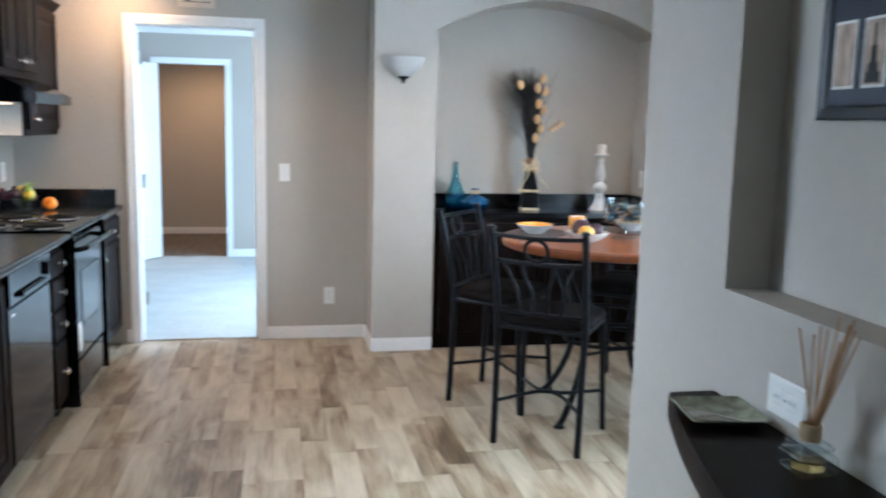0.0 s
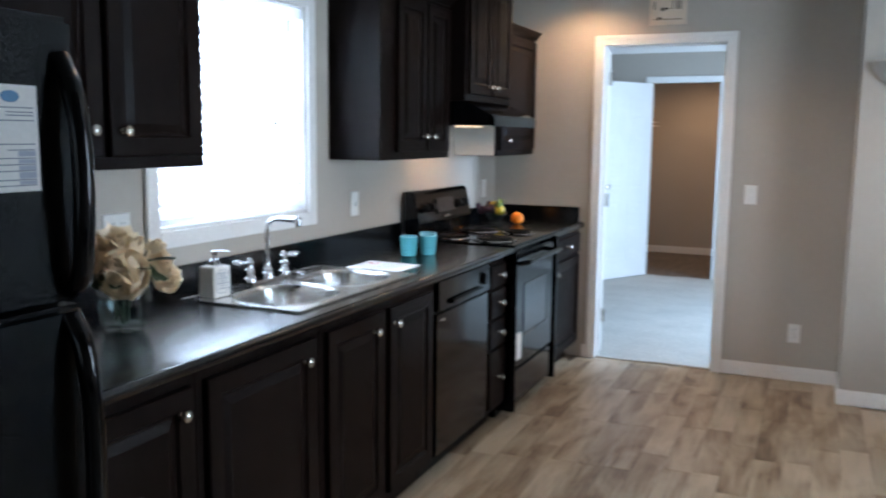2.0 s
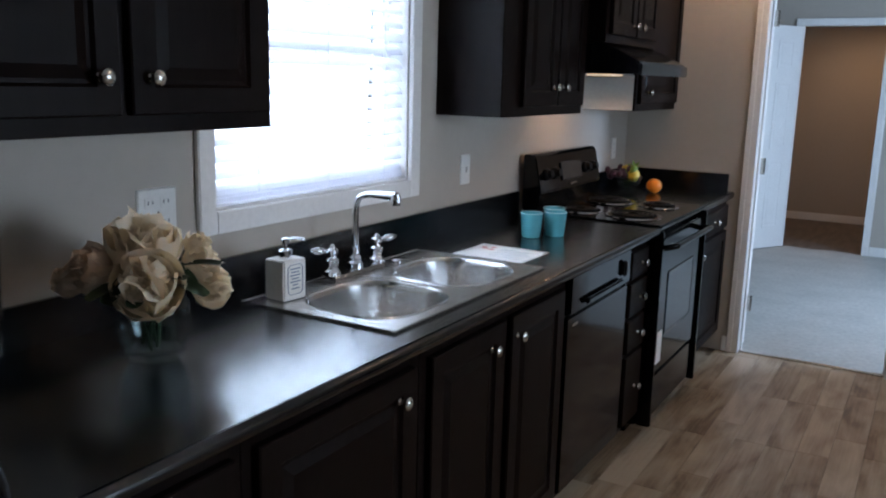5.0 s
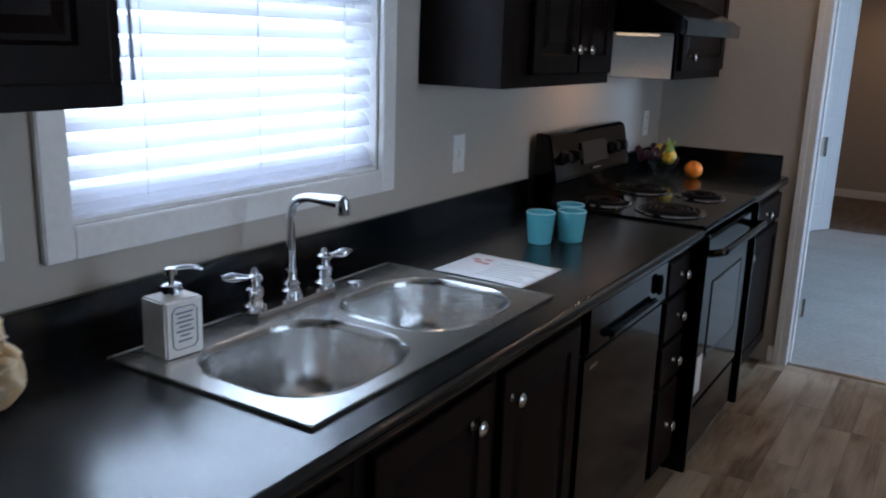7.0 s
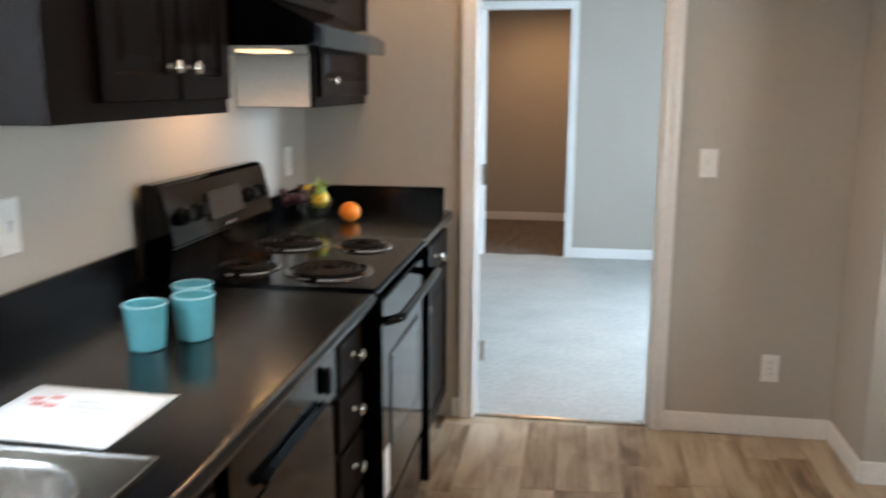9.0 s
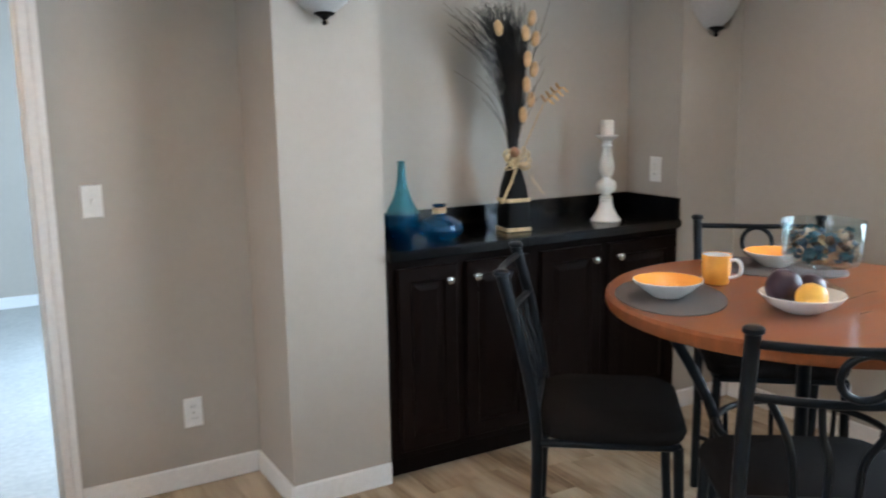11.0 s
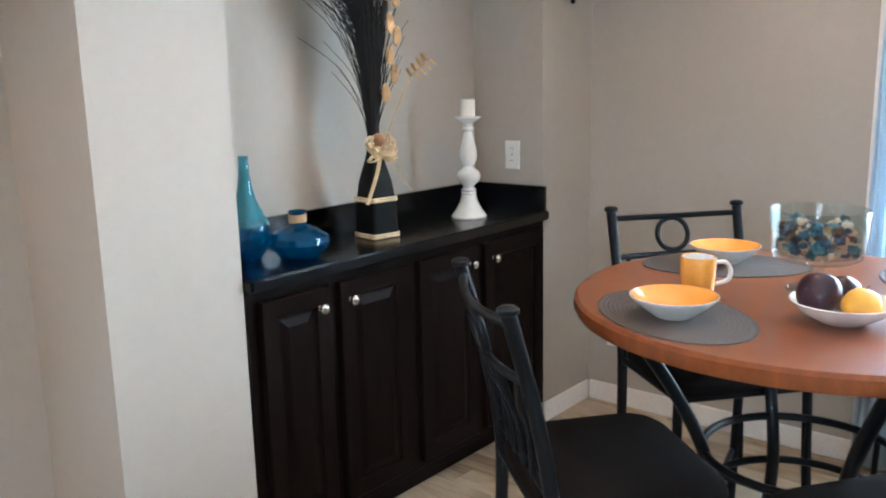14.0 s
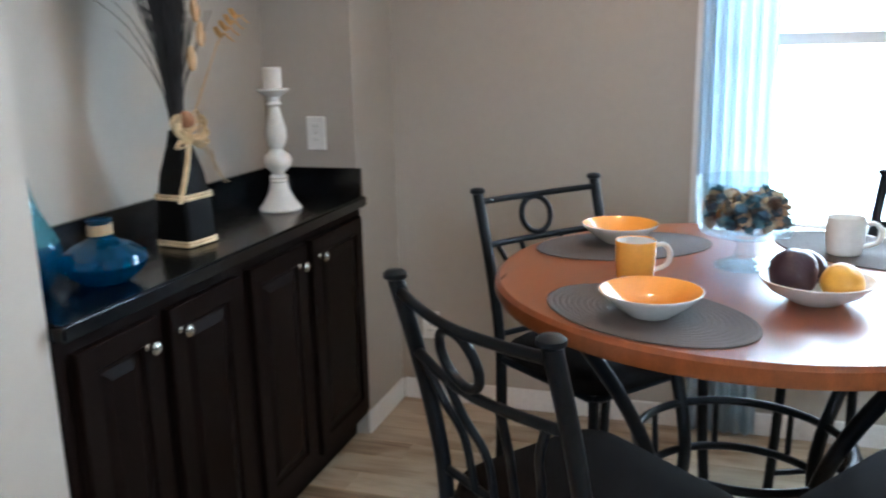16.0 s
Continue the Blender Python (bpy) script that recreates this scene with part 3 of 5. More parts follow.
def base_unit(y0, y1, doors, label, drawers=(), hollow=False):
    """A base cabinet against the west wall. doors: (y0, y1, knob y); drawers: (z0, z1); hollow: an open case under the sink."""
    root = thing("base_cabinet", (0.3, (y0 + y1) / 2, 0), label, "cabinet", "base cabinets")
    case = [(0.01, FACE, y0, y1, 0.1, 0.872)]
    if hollow:
        case = [(FACE - 0.018, FACE, y0, y1, 0.1, 0.872), (0.01, 0.022, y0, y1, 0.1, 0.872), (0.022, FACE - 0.018, y0, y1, 0.1, 0.118),
                (0.022, FACE - 0.018, y0, y0 + 0.016, 0.118, 0.7), (0.022, FACE - 0.018, y1 - 0.016, y1, 0.118, 0.7)]
    boxes("body", case + [(0.01, FACE - 0.07, y0, y1, 0, 0.1)], M_ESP, root, 0.0015, seg=1)
    for a, b, k in doors:
        ztop = drawers[0][0] - 0.02 if drawers else 0.835
        nested("door", (FACE, a, 0.125), (0, 1, 0), (0, 0, 1), (1, 0, 0), b - a, ztop - 0.125, RAISED, M_ESP, root)
        knob(root, (FACE + 0.019, k, min(0.772, ztop - 0.06)), (1, 0, 0))
    for a, b in drawers:
        nested("drawer_front", (FACE, y0 + 0.02, a), (0, 1, 0), (0, 0, 1), (1, 0, 0), y1 - y0 - 0.04, b - a, FLATFRONT, M_ESP, root)
        knob(root, (FACE + 0.019, (y0 + y1) / 2 + 0.02, (a + b) / 2), (1, 0, 0))
    return root


base_unit(1.07, 1.605, [(1.16, 1.575, 1.53)], "espresso base cabinet with one raised-panel door")
base_unit(1.607, 2.19, [(1.635, 2.15, 2.085)], "espresso base cabinet with a wide raised-panel door", hollow=True)
base_unit(2.192, 3.075, [(2.225, 2.61, 2.53), (2.655, 3.035, 2.69)], "espresso sink cabinet with two raised-panel doors", hollow=True)
base_unit(3.69, 3.935, [], "narrow espresso cabinet with four drawers", [(0.73, 0.84), (0.58, 0.715), (0.43, 0.565), (0.125, 0.415)])
base_unit(4.705, 5.395, [(4.73, 5.37, 4.8)], "espresso end cabinet beside the range", [(0.72, 0.84)])


def dishwasher():
    root = thing("dishwasher", (0.3, 3.38, 0), "black built-in dishwasher under the counter", "dishwasher")
    boxes("body", [(0.05, 0.59, 3.08, 3.685, 0.1, 0.872), (0.05, 0.53, 3.08, 3.685, 0, 0.1)], M_MATTE, root, 0.002)
    box("door", 0.59, 0.612, 3.083, 3.682, 0.11, 0.725, M_BLACK, root, 0.004)
    box("control_panel", 0.59, 0.62, 3.083, 3.682, 0.735, 0.868, M_BLACK, root, 0.006)
    box("handle", 0.62, 0.64, 3.2, 3.56, 0.752, 0.775, M_BLACK, root, 0.006)
    box("latch", 0.62, 0.636, 3.578, 3.6, 0.775, 0.835, M_MATTE, root, 0.005)
    box("badge", 0.612, 0.6135, 3.12, 3.17, 0.69, 0.7, M_NICKEL, root, 0)
    return root


dishwasher()

# counters with a backsplash strip
ctr = thing("countertop", (0.3, 2.5, 0.873), "black laminate kitchen counter with a low backsplash", "countertop")
S = (0.13, 0.56, 2.145, 2.94)  # hole for the sink: x, x, y, y
boxes("top", [(0.003, S[0], 1.06, 3.945, 0.873, CTOP), (S[1], 0.635, 1.06, 3.945, 0.873, CTOP), (S[0], S[1], 1.06, S[2], 0.873, CTOP),
              (S[0], S[1], S[3], 3.945, 0.873, CTOP)], M_LAM, ctr, 0)
box("backsplash", 0.002, 0.021, 1.06, 3.945, CTOP, 1.005, M_LAM, ctr, 0.003)
ctr2 = thing("countertop", (0.3, 5.05, 0.873), "short black laminate counter beside the range", "countertop")
box("top", 0.003, 0.635, 4.7, 5.408, 0.873, CTOP, M_LAM, ctr2, 0.006)
box("backsplash", 0.002, 0.021, 4.7, 5.389, CTOP, 1.005, M_LAM, ctr2, 0.003)
box("end_splash", 0.002, 0.60, 5.39, 5.409, CTOP, 1.005, M_LAM, ctr2, 0.003)
tubes("front_roll", [([(0.633, 1.06, 0.8915), (0.633, 3.945, 0.8915)], 0.0185)], M_LAM, ctr, 14).location = -ctr.location


def rounded(cx, cy, w, h, r, z, n=8):
    pts = []
    for qx, qy, a0 in ((1, 1, 0), (-1, 1, 90), (-1, -1, 180), (1, -1, 270)):
        for i in range(n + 1):
            a = radians(a0 + 90 * i / n)
            pts.append(Vector((cx + qx * (w / 2 - r) + r * math.cos(a), cy + qy * (h / 2 - r) + r * math.sin(a), z)))
    return pts


def sink():
    root = thing("kitchen_sink", (0.35, 2.55, 0.9), "stainless steel double-bowl drop-in sink in the counter", "sink")
    o = root.location
    X0, X1, Y0, Y1, Z = 0.108, 0.576, 2.124, 2.958, 0.9155
    ym = 2.542
    for k, (ya, yb) in enumerate(((Y0, ym), (ym, Y1))):
        bm = bmesh.new()
        cy, h = ((ya + 0.045 + yb - 0.02) / 2, yb - ya - 0.065) if k == 0 else ((ya + 0.02 + yb - 0.045) / 2, yb - ya - 0.065)
        cx, w = 0.374, 0.325
        rings = []
        spec = [(0, 0, 0.12, 0.0), (0.004, 0.004, 0.12, 0.003), (0.012, 0.012, 0.115, -0.002), (0.018, 0.018, 0.112, -0.015), (0.03, 0.03, 0.105, -0.08), (0.046, 0.046, 0.1, -0.115),
                (0.075, 0.075, 0.09, -0.142), (0.11, 0.11, 0.075, -0.158), (0.15, 0.15, 0.06, -0.168), (0.2, 0.2, 0.04, -0.176), (0.27, 0.27, 0.02, -0.182)]
        for dw, dh, r, dz in spec:
            rings.append([bm.verts.new(p - o) for p in rounded(cx, cy, w - dw, max(h - dh, 0.05), min(r, (w - dw) / 2 - 0.001, max(h - dh, 0.05) / 2 - 0.001), Z + dz)])
        n = len(rings[0])
        for a, b in zip(rings, rings[1:]):
            for i in range(n):
                bm.faces.new((a[i], a[(i + 1) % n], b[(i + 1) % n], b[i]))
        bm.faces.new(rings[-1])
        # deck round the bowl
        outer = []
        for q in range(4):
            for i in range(9):
                base = rings[0][q * 9 + i].co + o
                t = i / 8
                if q == 0:
                    p = (X1, base.y + (yb - base.y) * min(1, 2 * t)) if t <= 0.5 else (X1 + (base.x - X1) * (2 * t - 1), yb)
                elif q == 1:
                    p = (base.x + (X0 - base.x) * min(1, 2 * t), yb) if t <= 0.5 else (X0, yb + (base.y - yb) * (2 * t - 1))
                elif q == 2:
                    p = (X0, base.y + (ya - base.y) * min(1, 2 * t)) if t <= 0.5 else (X0 + (base.x - X0) * (2 * t - 1), ya)
                else:
                    p = (base.x + (X1 - base.x) * min(1, 2 * t), ya) if t <= 0.5 else (X1, ya + (base.y - ya) * (2 * t - 1))
                outer.append(bm.verts.new(Vector((*p, Z)) - o))
        for i in range(n):
            bm.faces.new((rings[0][i], outer[i], outer[(i + 1) % n], rings[0][(i + 1) % n]))
        put_mesh("bowl", bm, M_STEEL, root, True)
        lathe("drain", [(0.042, 0), (0.04, 0.003), (0.03, 0.001), (0.0, 0.001)], M_CHROME, root, Vector((cx, cy, Z - 0.181)) - o, 24, "", False)
    boxes("rim", [(X0, X0 + 0.008, Y0, Y1, CTOP, Z + 0.002), (X1 - 0.008, X1, Y0, Y1, CTOP, Z + 0.002), (X0 + 0.008, X1 - 0.008, Y0, Y0 + 0.008, CTOP, Z + 0.002),
                  (X0 + 0.008, X1 - 0.008, Y1 - 0.008, Y1, CTOP, Z + 0.002)], M_STEEL, root, 0.0018)
    lathe("cover", [(0.02, 0), (0.02, 0.004), (0.014, 0.007), (0.0, 0.0075)], M_CHROME, root, Vector((0.16, 2.76, Z)) - o, 24, "chrome hole cover", False)
    return root


sink()


def faucet():
    x, y, z = 0.152, 2.553, 0.9165
    root = thing("faucet", (x, y, z), "chrome two-handle kitchen faucet with a tall bent spout", "faucet")
    box("deck_plate", x - 0.026, x + 0.026, y - 0.125, y + 0.125, z, z + 0.012, M_CHROME, root, 0.005)
    lathe("spout_base", [(0.024, 0.012), (0.022, 0.03), (0.016, 0.036), (0.018, 0.045), (0.012, 0.055), (0.012, 0.075)], M_CHROME, root, seg=24)
    line = bend([(0, 0, 0.06), (0, 0, 0.12), (0.0, 0.0, 0.185), (0.011, 0, 0.218), (0.042, 0.0, 0.233), (0.09, 0.0, 0.235), (0.14, 0, 0.235)], 6)
    n = len(line)
    tubes("spout", [(line, [0.0095 + 0.005 * max(0, (i - n * 0.68) / (n * 0.32)) for i in range(n)])], M_CHROME, root, 16)
    tubes("nozzle", [([(0.136, 0, 0.241), (0.138, 0, 0.228), (0.14, 0, 0.21)], [0.014, 0.015, 0.013])], M_CHROME, root, 16)
    for s in (-1, 1):
        lathe("handle_base", [(0.025, 0.012), (0.024, 0.024), (0.016, 0.03), (0.014, 0.036), (0.018, 0.046), (0.0185, 0.056), (0.012, 0.062), (0.011, 0.07), (0.016, 0.076),
                              (0.016, 0.084), (0.009, 0.089), (0.008, 0.094), (0.004, 0.1)], M_CHROME, root, (0, s * 0.108, 0), 20)
        lever = [(s * a * 0.5, s * (0.108 + a), 0.08 + a * 0.12) for a in (0.0, 0.02, 0.03, 0.042, 0.05, 0.06)]
        tubes("lever", [(lever, [0.006, 0.006, 0.0085, 0.011, 0.0085, 0.004])], M_CHROME, root, 12)
    return root


faucet()


M_PAN = material("dark_chrome", (0.45, 0.44, 0.44), 0.1, 1.0, vary=0.2, scale=20)


def range_stove():
    y0, y1, ym = 3.955, 4.695, 4.325
    root = thing("range", (0.33, ym, 0), "black electric coil range with a control panel and oven door", "range")
    o = root.location
    boxes("body", [(0.03, 0.6, y0, y1, 0.05, 0.895), (0.1, 0.55, y0 + 0.02, y1 - 0.02, 0, 0.05)], M_BLACK, root, 0.003)
    box("cooktop", 0.03, 0.652, y0 - 0.006, y1 + 0.004, 0.894, 0.918, M_BLACK, root, 0.009)
    for ya in (y0, y1 - 0.022):
        box("side_trim", 0.6, 0.662, ya, ya + 0.022, 0.05, 0.894, M_BLACK, root, 0.005)
    bm = bmesh.new()
    prof = [(0.025, 0.918), (0.1, 0.918), (0.1, 0.98), (0.115, 1.0), (0.085, 1.15), (0.07, 1.165), (0.025, 1.165)]
    ends = [[bm.verts.new(Vector((x, y, z)) - o) for x, z in prof] for y in (y0 + 0.004, y1 - 0.004)]
    for i in range(len(prof)):
        bm.faces.new((ends[0][i], ends[0][(i + 1) % 7], ends[1][(i + 1) % 7], ends[1][i]))
    bm.faces.new(ends[0]), bm.faces.new(ends[1])
    bmesh.ops.bevel(bm, geom=bm.edges[:], offset=0.005, segments=2, affect="EDGES")
    put_mesh("backguard", bm, M_BLACK, root, True)
    for y in (y0 + 0.09, y0 + 0.18, y1 - 0.18, y1 - 0.09):
        k = lathe("knob", [(0.026, 0), (0.026, 0.008), (0.02, 0.012), (0.018, 0.028), (0.0, 0.029)], M_MATTE, root, cap=False, seg=20)
        k.matrix_basis = Matrix.Translation(Vector((0.101, y, 1.075)) - o) @ pose(0, 0, 0, 0, 80, 0)
    nested("display", (0.1125, ym - 0.12, 1.035), (0, 1, 0), (-0.196, 0, 0.98), (0.98, 0, 0.196), 0.24, 0.085, [(0, 0.002), (0.004, 0.003)], material("dark_glass", (0.03, 0.03, 0.033), 0.08), root)
    nested("badge", (0.1175, ym - 0.04, 1.012), (0, 1, 0), (-0.196, 0, 0.98), (0.98, 0, 0.196), 0.08, 0.009, [(0, 0.002), (0.001, 0.0025)], M_NICKEL, root)
    for x, y, r in ((0.235, y0 + 0.18, 0.075), (0.475, y0 + 0.18, 0.1), (0.235, y1 - 0.19, 0.1), (0.475, y1 - 0.19, 0.075)):
        c = Vector((x, y, 0.9185)) - o
        lathe("drip_pan", [(r + 0.022, 0.0), (r + 0.02, 0.004), (r + 0.012, 0.005), (r + 0.004, 0.001), (r * 0.5, 0.0005), (0.0, 0.0005)], M_PAN, root, c, 40, "dark chrome drip pan", False)
        turns = 4 if r > 0.08 else 3
        pts = [c + Vector(((0.02 + (r - 0.02) * i / (turns * 24)) * math.cos(2 * math.pi * i / 24), (0.02 + (r - 0.02) * i / (turns * 24)) * math.sin(2 * math.pi * i / 24), 0.009))
               for i in range(turns * 24 + 1)]
        tubes("coil", [(pts, 0.0055)], M_MATTE, root, 8, "black heating coil")
    box("oven_door", 0.6, 0.648, y0 + 0.024, y1 - 0.024, 0.27, 0.87, M_BLACK, root, 0.006)
    nested("oven_window", (0.649, y0 + 0.16, 0.42), (0, 1, 0), (0, 0, 1), (1, 0, 0), y1 - y0 - 0.32, 0.28, [(0, 0.001), (0.006, 0.003), (0.014, 0.001)], material("oven_glass", (0.03, 0.04, 0.05), 0.05), root)
    tubes("handle", [(bend([Vector(p) - o for p in ((0.645, y0 + 0.06, 0.815), (0.69, y0 + 0.075, 0.825), (0.7, y0 + 0.14, 0.828), (0.7, y1 - 0.14, 0.828), (0.69, y1 - 0.075, 0.825), (0.645, y1 - 0.06, 0.815))], 6), 0.013)],
          M_BLACK, root, 12)
    box("drawer", 0.6, 0.645, y0 + 0.024, y1 - 0.024, 0.075, 0.258, M_BLACK, root, 0.006)
    nested("sticker", (0.6495, y0 + 0.035, 0.31), (0, 1, 0), (0, 0, 1), (1, 0, 0), 0.1, 0.14, [(0, 0.0006), (0.001, 0.0008)], M_PAPER, root, "white paper label")
    return root


range_stove()


def crown(root, x, y0, y1, z, left=True, right=True):
    """A sloping crown moulding along the top front of an upper cabinet."""
    o = root.location
    bm = bmesh.new()
    prof = [(0.0, 0.0), (0.008, 0.0), (0.012, 0.01), (0.035, 0.035), (0.04, 0.045), (0.0, 0.045)]
    ends = [[bm.verts.new(Vector((x + a, y, z + b)) - o) for a, b in prof] for y in (y0 - 0.02 * left, y1 + 0.02 * right)]
    for i in range(6):
        bm.faces.new((ends[0][i], ends[0][(i + 1) % 6], ends[1][(i + 1) % 6], ends[1][i]))
    bm.faces.new(ends[0]), bm.faces.new(ends[1])
    return put_mesh("crown", bm, M_ESP, root)


def upper_unit(y0, y1, z0, z1, face, doors, label, kz=None, side=None):
    root = thing("wall_cabinet", (0.1, (y0 + y1) / 2, z0), label, "cabinet", "wall cabinets")
    box("body", 0.002, face, y0, y1, z0, z1, M_ESP, root, 0.0015, seg=1)
    for a, b, k in doors:
        nested("door", (face, a, z0 + 0.035), (0, 1, 0), (0, 0, 1), (1, 0, 0), b - a, z1 - z0 - 0.06, RAISED, M_ESP, root)
        knob(root, (face + 0.019, k, kz or z0 + 0.105), (1, 0, 0))
    crown(root, face, y0, y1, z1 - 0.005)
    if side:
        box("side_panel", 0.004, face - 0.012, y0 - 0.004, y0 - 0.0005, z0 + 0.002, side, M_PLASTIC, root, 0, "pale laminate side panel")
    return root


upper_unit(1.052, 2.075, 1.36, 2.11, 0.262, [(1.25, 1.655, 1.61), (1.68, 2.045, 1.725)], "espresso wall cabinet with two raised-panel doors")
upper_unit(0.25, 1.05, 1.72, 2.11, 0.262, [(0.28, 0.64, 0.6), (0.66, 1.02, 0.7)], "espresso wall cabinet above the refrigerator")
upper_unit(3.245, 3.995, 1.35, 2.11, 0.262, [(3.39, 3.69, 3.655), (3.705, 3.97, 3.745)], "espresso wall cabinet beside the window with two doors")
upper_unit(3.997, 4.686, 1.64, 2.3, 0.35, [(4.03, 4.335, 4.3), (4.35, 4.655, 4.385)], "espresso wall cabinet standing proud over the hood", 1.72)
upper_unit(4.69, 5.395, 1.345, 2.09, 0.27, [(4.72, 5.37, 4.83)], "espresso wall cabinet in the corner beyond the hood", 1.435, 1.6)


def range_hood():
    y0, y1 = 4.0, 4.684
    root = thing("range_hood", (0.25, 4.34, 1.5), "black under-cabinet range hood", "range hood")
    o = root.location
    bm = bmesh.new()
    prof = [(0.003, 1.515), (0.47, 1.515), (0.5, 1.52), (0.5, 1.565), (0.35, 1.638), (0.003, 1.638)]
    ends = [[bm.verts.new(Vector((x, y, z)) - o) for x, z in prof] for y in (y0, y1)]
    for i in range(6):
        bm.faces.new((ends[0][i], ends[0][(i + 1) % 6], ends[1][(i + 1) % 6], ends[1][i]))
    bm.faces.new(ends[0]), bm.faces.new(ends[1])
    bmesh.ops.bevel(bm, geom=bm.edges[:], offset=0.004, segments=2, affect="EDGES")
    put_mesh("shell", bm, M_BLACK, root, True)
    box("lip", 0.49, 0.512, y0 - 0.004, y1 + 0.004, 1.512, 1.56, M_BLACK, root, 0.004)
    lens = material("hood_lamp_lens", (1, 0.85, 0.65), 0.4)
    b = lens.node_tree.nodes["Principled BSDF"]
    b.inputs["Emission Color"].default_value, b.inputs["Emission Strength"].default_value = (1, 0.75, 0.45, 1), 2
    box("lamp_lens", 0.18, 0.3, 4.25, 4.39, 1.5095, 1.5145, lens, root, 0.002, "glowing hood lamp lens")
    return root


range_hood()


def refrigerator():
    y0, y1 = 0.27, 1.03
    root = thing("refrigerator", (0.36, 0.7, 0), "black top-freezer refrigerator with pebbled doors", "refrigerator")
    o = root.location
    boxes("body", [(0.03, 0.795, y0, y1, 0.02, 1.64), (0.06, 0.72, y0 + 0.03, y1 - 0.03, 0, 0.02)], M_FRIDGE, root, 0.006)
    box("freezer_door", 0.8, 0.858, y0, y1, 1.178, 1.65, M_FRIDGE, root, 0.012, seg=3)
    box("main_door", 0.8, 0.858, y0, y1, 0.08, 1.166, M_FRIDGE, root, 0.012, seg=3)
    for za, zb in ((1.19, 1.585), (0.68, 1.15)):
        pts = bend([Vector((x, y1 - 0.035, z)) - o for x, z in ((0.856, za), (0.888, za + 0.04), (0.9, (za + zb) / 2), (0.888, zb - 0.07), (0.856, zb))], 8)
        tubes("handle", [(pts, 0.02)], M_BLACK, root, 14, flat=0.75)
    nested("energy_label", (0.8585, 0.845, 1.366), (0, 1, 0), (0, 0, 1), (1, 0, 0), 0.1, 0.167, [(0, 0.0006), (0.001, 0.001)], M_PAPER, root, "white printed appliance label")
    for z, w, y in ((1.497, .084, .853), (1.49, .05, .886), (1.485, .05, .886), (1.477, .084, .853), (1.44, .084, .853), (1.431, .05, .886), (1.418, .084, .853), (1.408, .084, .853), (1.398, .084, .853), (1.384, .084, .853), (1.375, .084, .853)):
        nested("print_line", (0.8598, y, z), (0, 1, 0), (0, 0, 1), (1, 0, 0), w, 0.0016, [(0, 0.0004)], M_INK, root)
    for z, h in ((1.4215, 0.0085), (1.4105, 0.0065), (1.4, 0.007), (1.3865, 0.0105), (1.3775, 0.0055)):
        nested("print_block", (0.8598, 0.905, z), (0, 1, 0), (0, 0, 1), (1, 0, 0), 0.032, h, [(0, 0.0003)], M_BLOCK, root)
    lathe("badge", [(0.017, 0), (0.016, 0.0012), (0, 0.0014)], M_BLUEINK, root, cap=False, seg=24).matrix_basis = Matrix.Translation(Vector((0.8596, 0.895, 1.515)) - o) @ pose(0, 0, 0, 0, 90, 0) @ Matrix.Diagonal((0.55, 1, 1, 1))
    return root


refrigerator()


def wall_plate(at, normal, label, kind, w=0.07, h=0.115):
    """A wall plate: 'switch' with a rocker, 'outlet' with two sockets, 'double' with two gangs."""
    n = Vector(normal)
    u = Vector((0, 0, 1)).cross(n)
    root = thing("wall_switch" if kind == "switch" else "wall_outlet", at, label, "switch" if kind == "switch" else "outlet", "wall plates")
    c = Vector(at)
    up = Vector((0, 0, 1))
    nested("plate", c - u * w / 2 - up * h / 2 + n * 0.0005, u, up, n, w, h, [(0, 0.003), (0.003, 0.006)], M_PLASTIC, root)
    slot = M_MATTE
    gangs = (-0.023, 0.023) if kind == "double" else (0,)
    for g in gangs:
        if kind == "switch":
            nested("toggle", c + u * (g - 0.005) - up * 0.012 + n * 0.0062, u, up, n, 0.01, 0.024, [(0, 0.002), (0.001, 0.009), (0.003, 0.01)], M_PLASTIC, root)
        else:
            for dz in ((-0.024, 0.024) if h > 0.1 else (0.0,)):
                nested("socket", c + u * (g - 0.016) + up * (dz - 0.014) + n * 0.0062, u, up, n, 0.032, 0.028, [(0, 0.001), (0.003, 0.0018)], M_PLASTIC, root)
                for du in (-0.007, 0.006):
                    nested("slot", c + u * (g + du) + up * (dz - 0.003) + n * 0.0081, u, up, n, 0.0022, 0.009, [(0, 0.0003)], slot, root)
    nested("screw", c - u * 0.003 - up * 0.003 + n * 0.0062, u, up, n, 0.006, 0.006, [(0, 0.0008), (0.0015, 0.0012)], M_NICKEL, root)
    return root


wall_plate((1.654, 5.41, 1.124), (0, -1, 0), "white toggle switch on the greige wall", "switch")
wall_plate((1.948, 5.41, 0.294), (0, -1, 0), "white outlet low on the greige wall", "outlet")
wall_plate((0.0, 3.473, 1.135), (1, 0, 0), "white switch plate beside the kitchen window", "switch")
wall_plate((0.0, 1.965, 1.15), (1, 0, 0), "white double outlet behind the flowers", "double", 0.115)
wall_plate((0.0, 5.19, 1.12), (1, 0, 0), "white outlet behind the fruit", "outlet")
wall_plate((4.06, 5.165, 1.118), (-1, 0, 0), "white outlet on the niche side wall", "outlet")
wall_plate((4.43, 4.89, 0.32), (-1, 0, 0), "white outlet low on the dining wall", "outlet")
wall_plate((2.515, 1.048, 0.971), (-1, 0, 0), "white double outlet above the half-round shelf", "double", 0.115, 0.072)


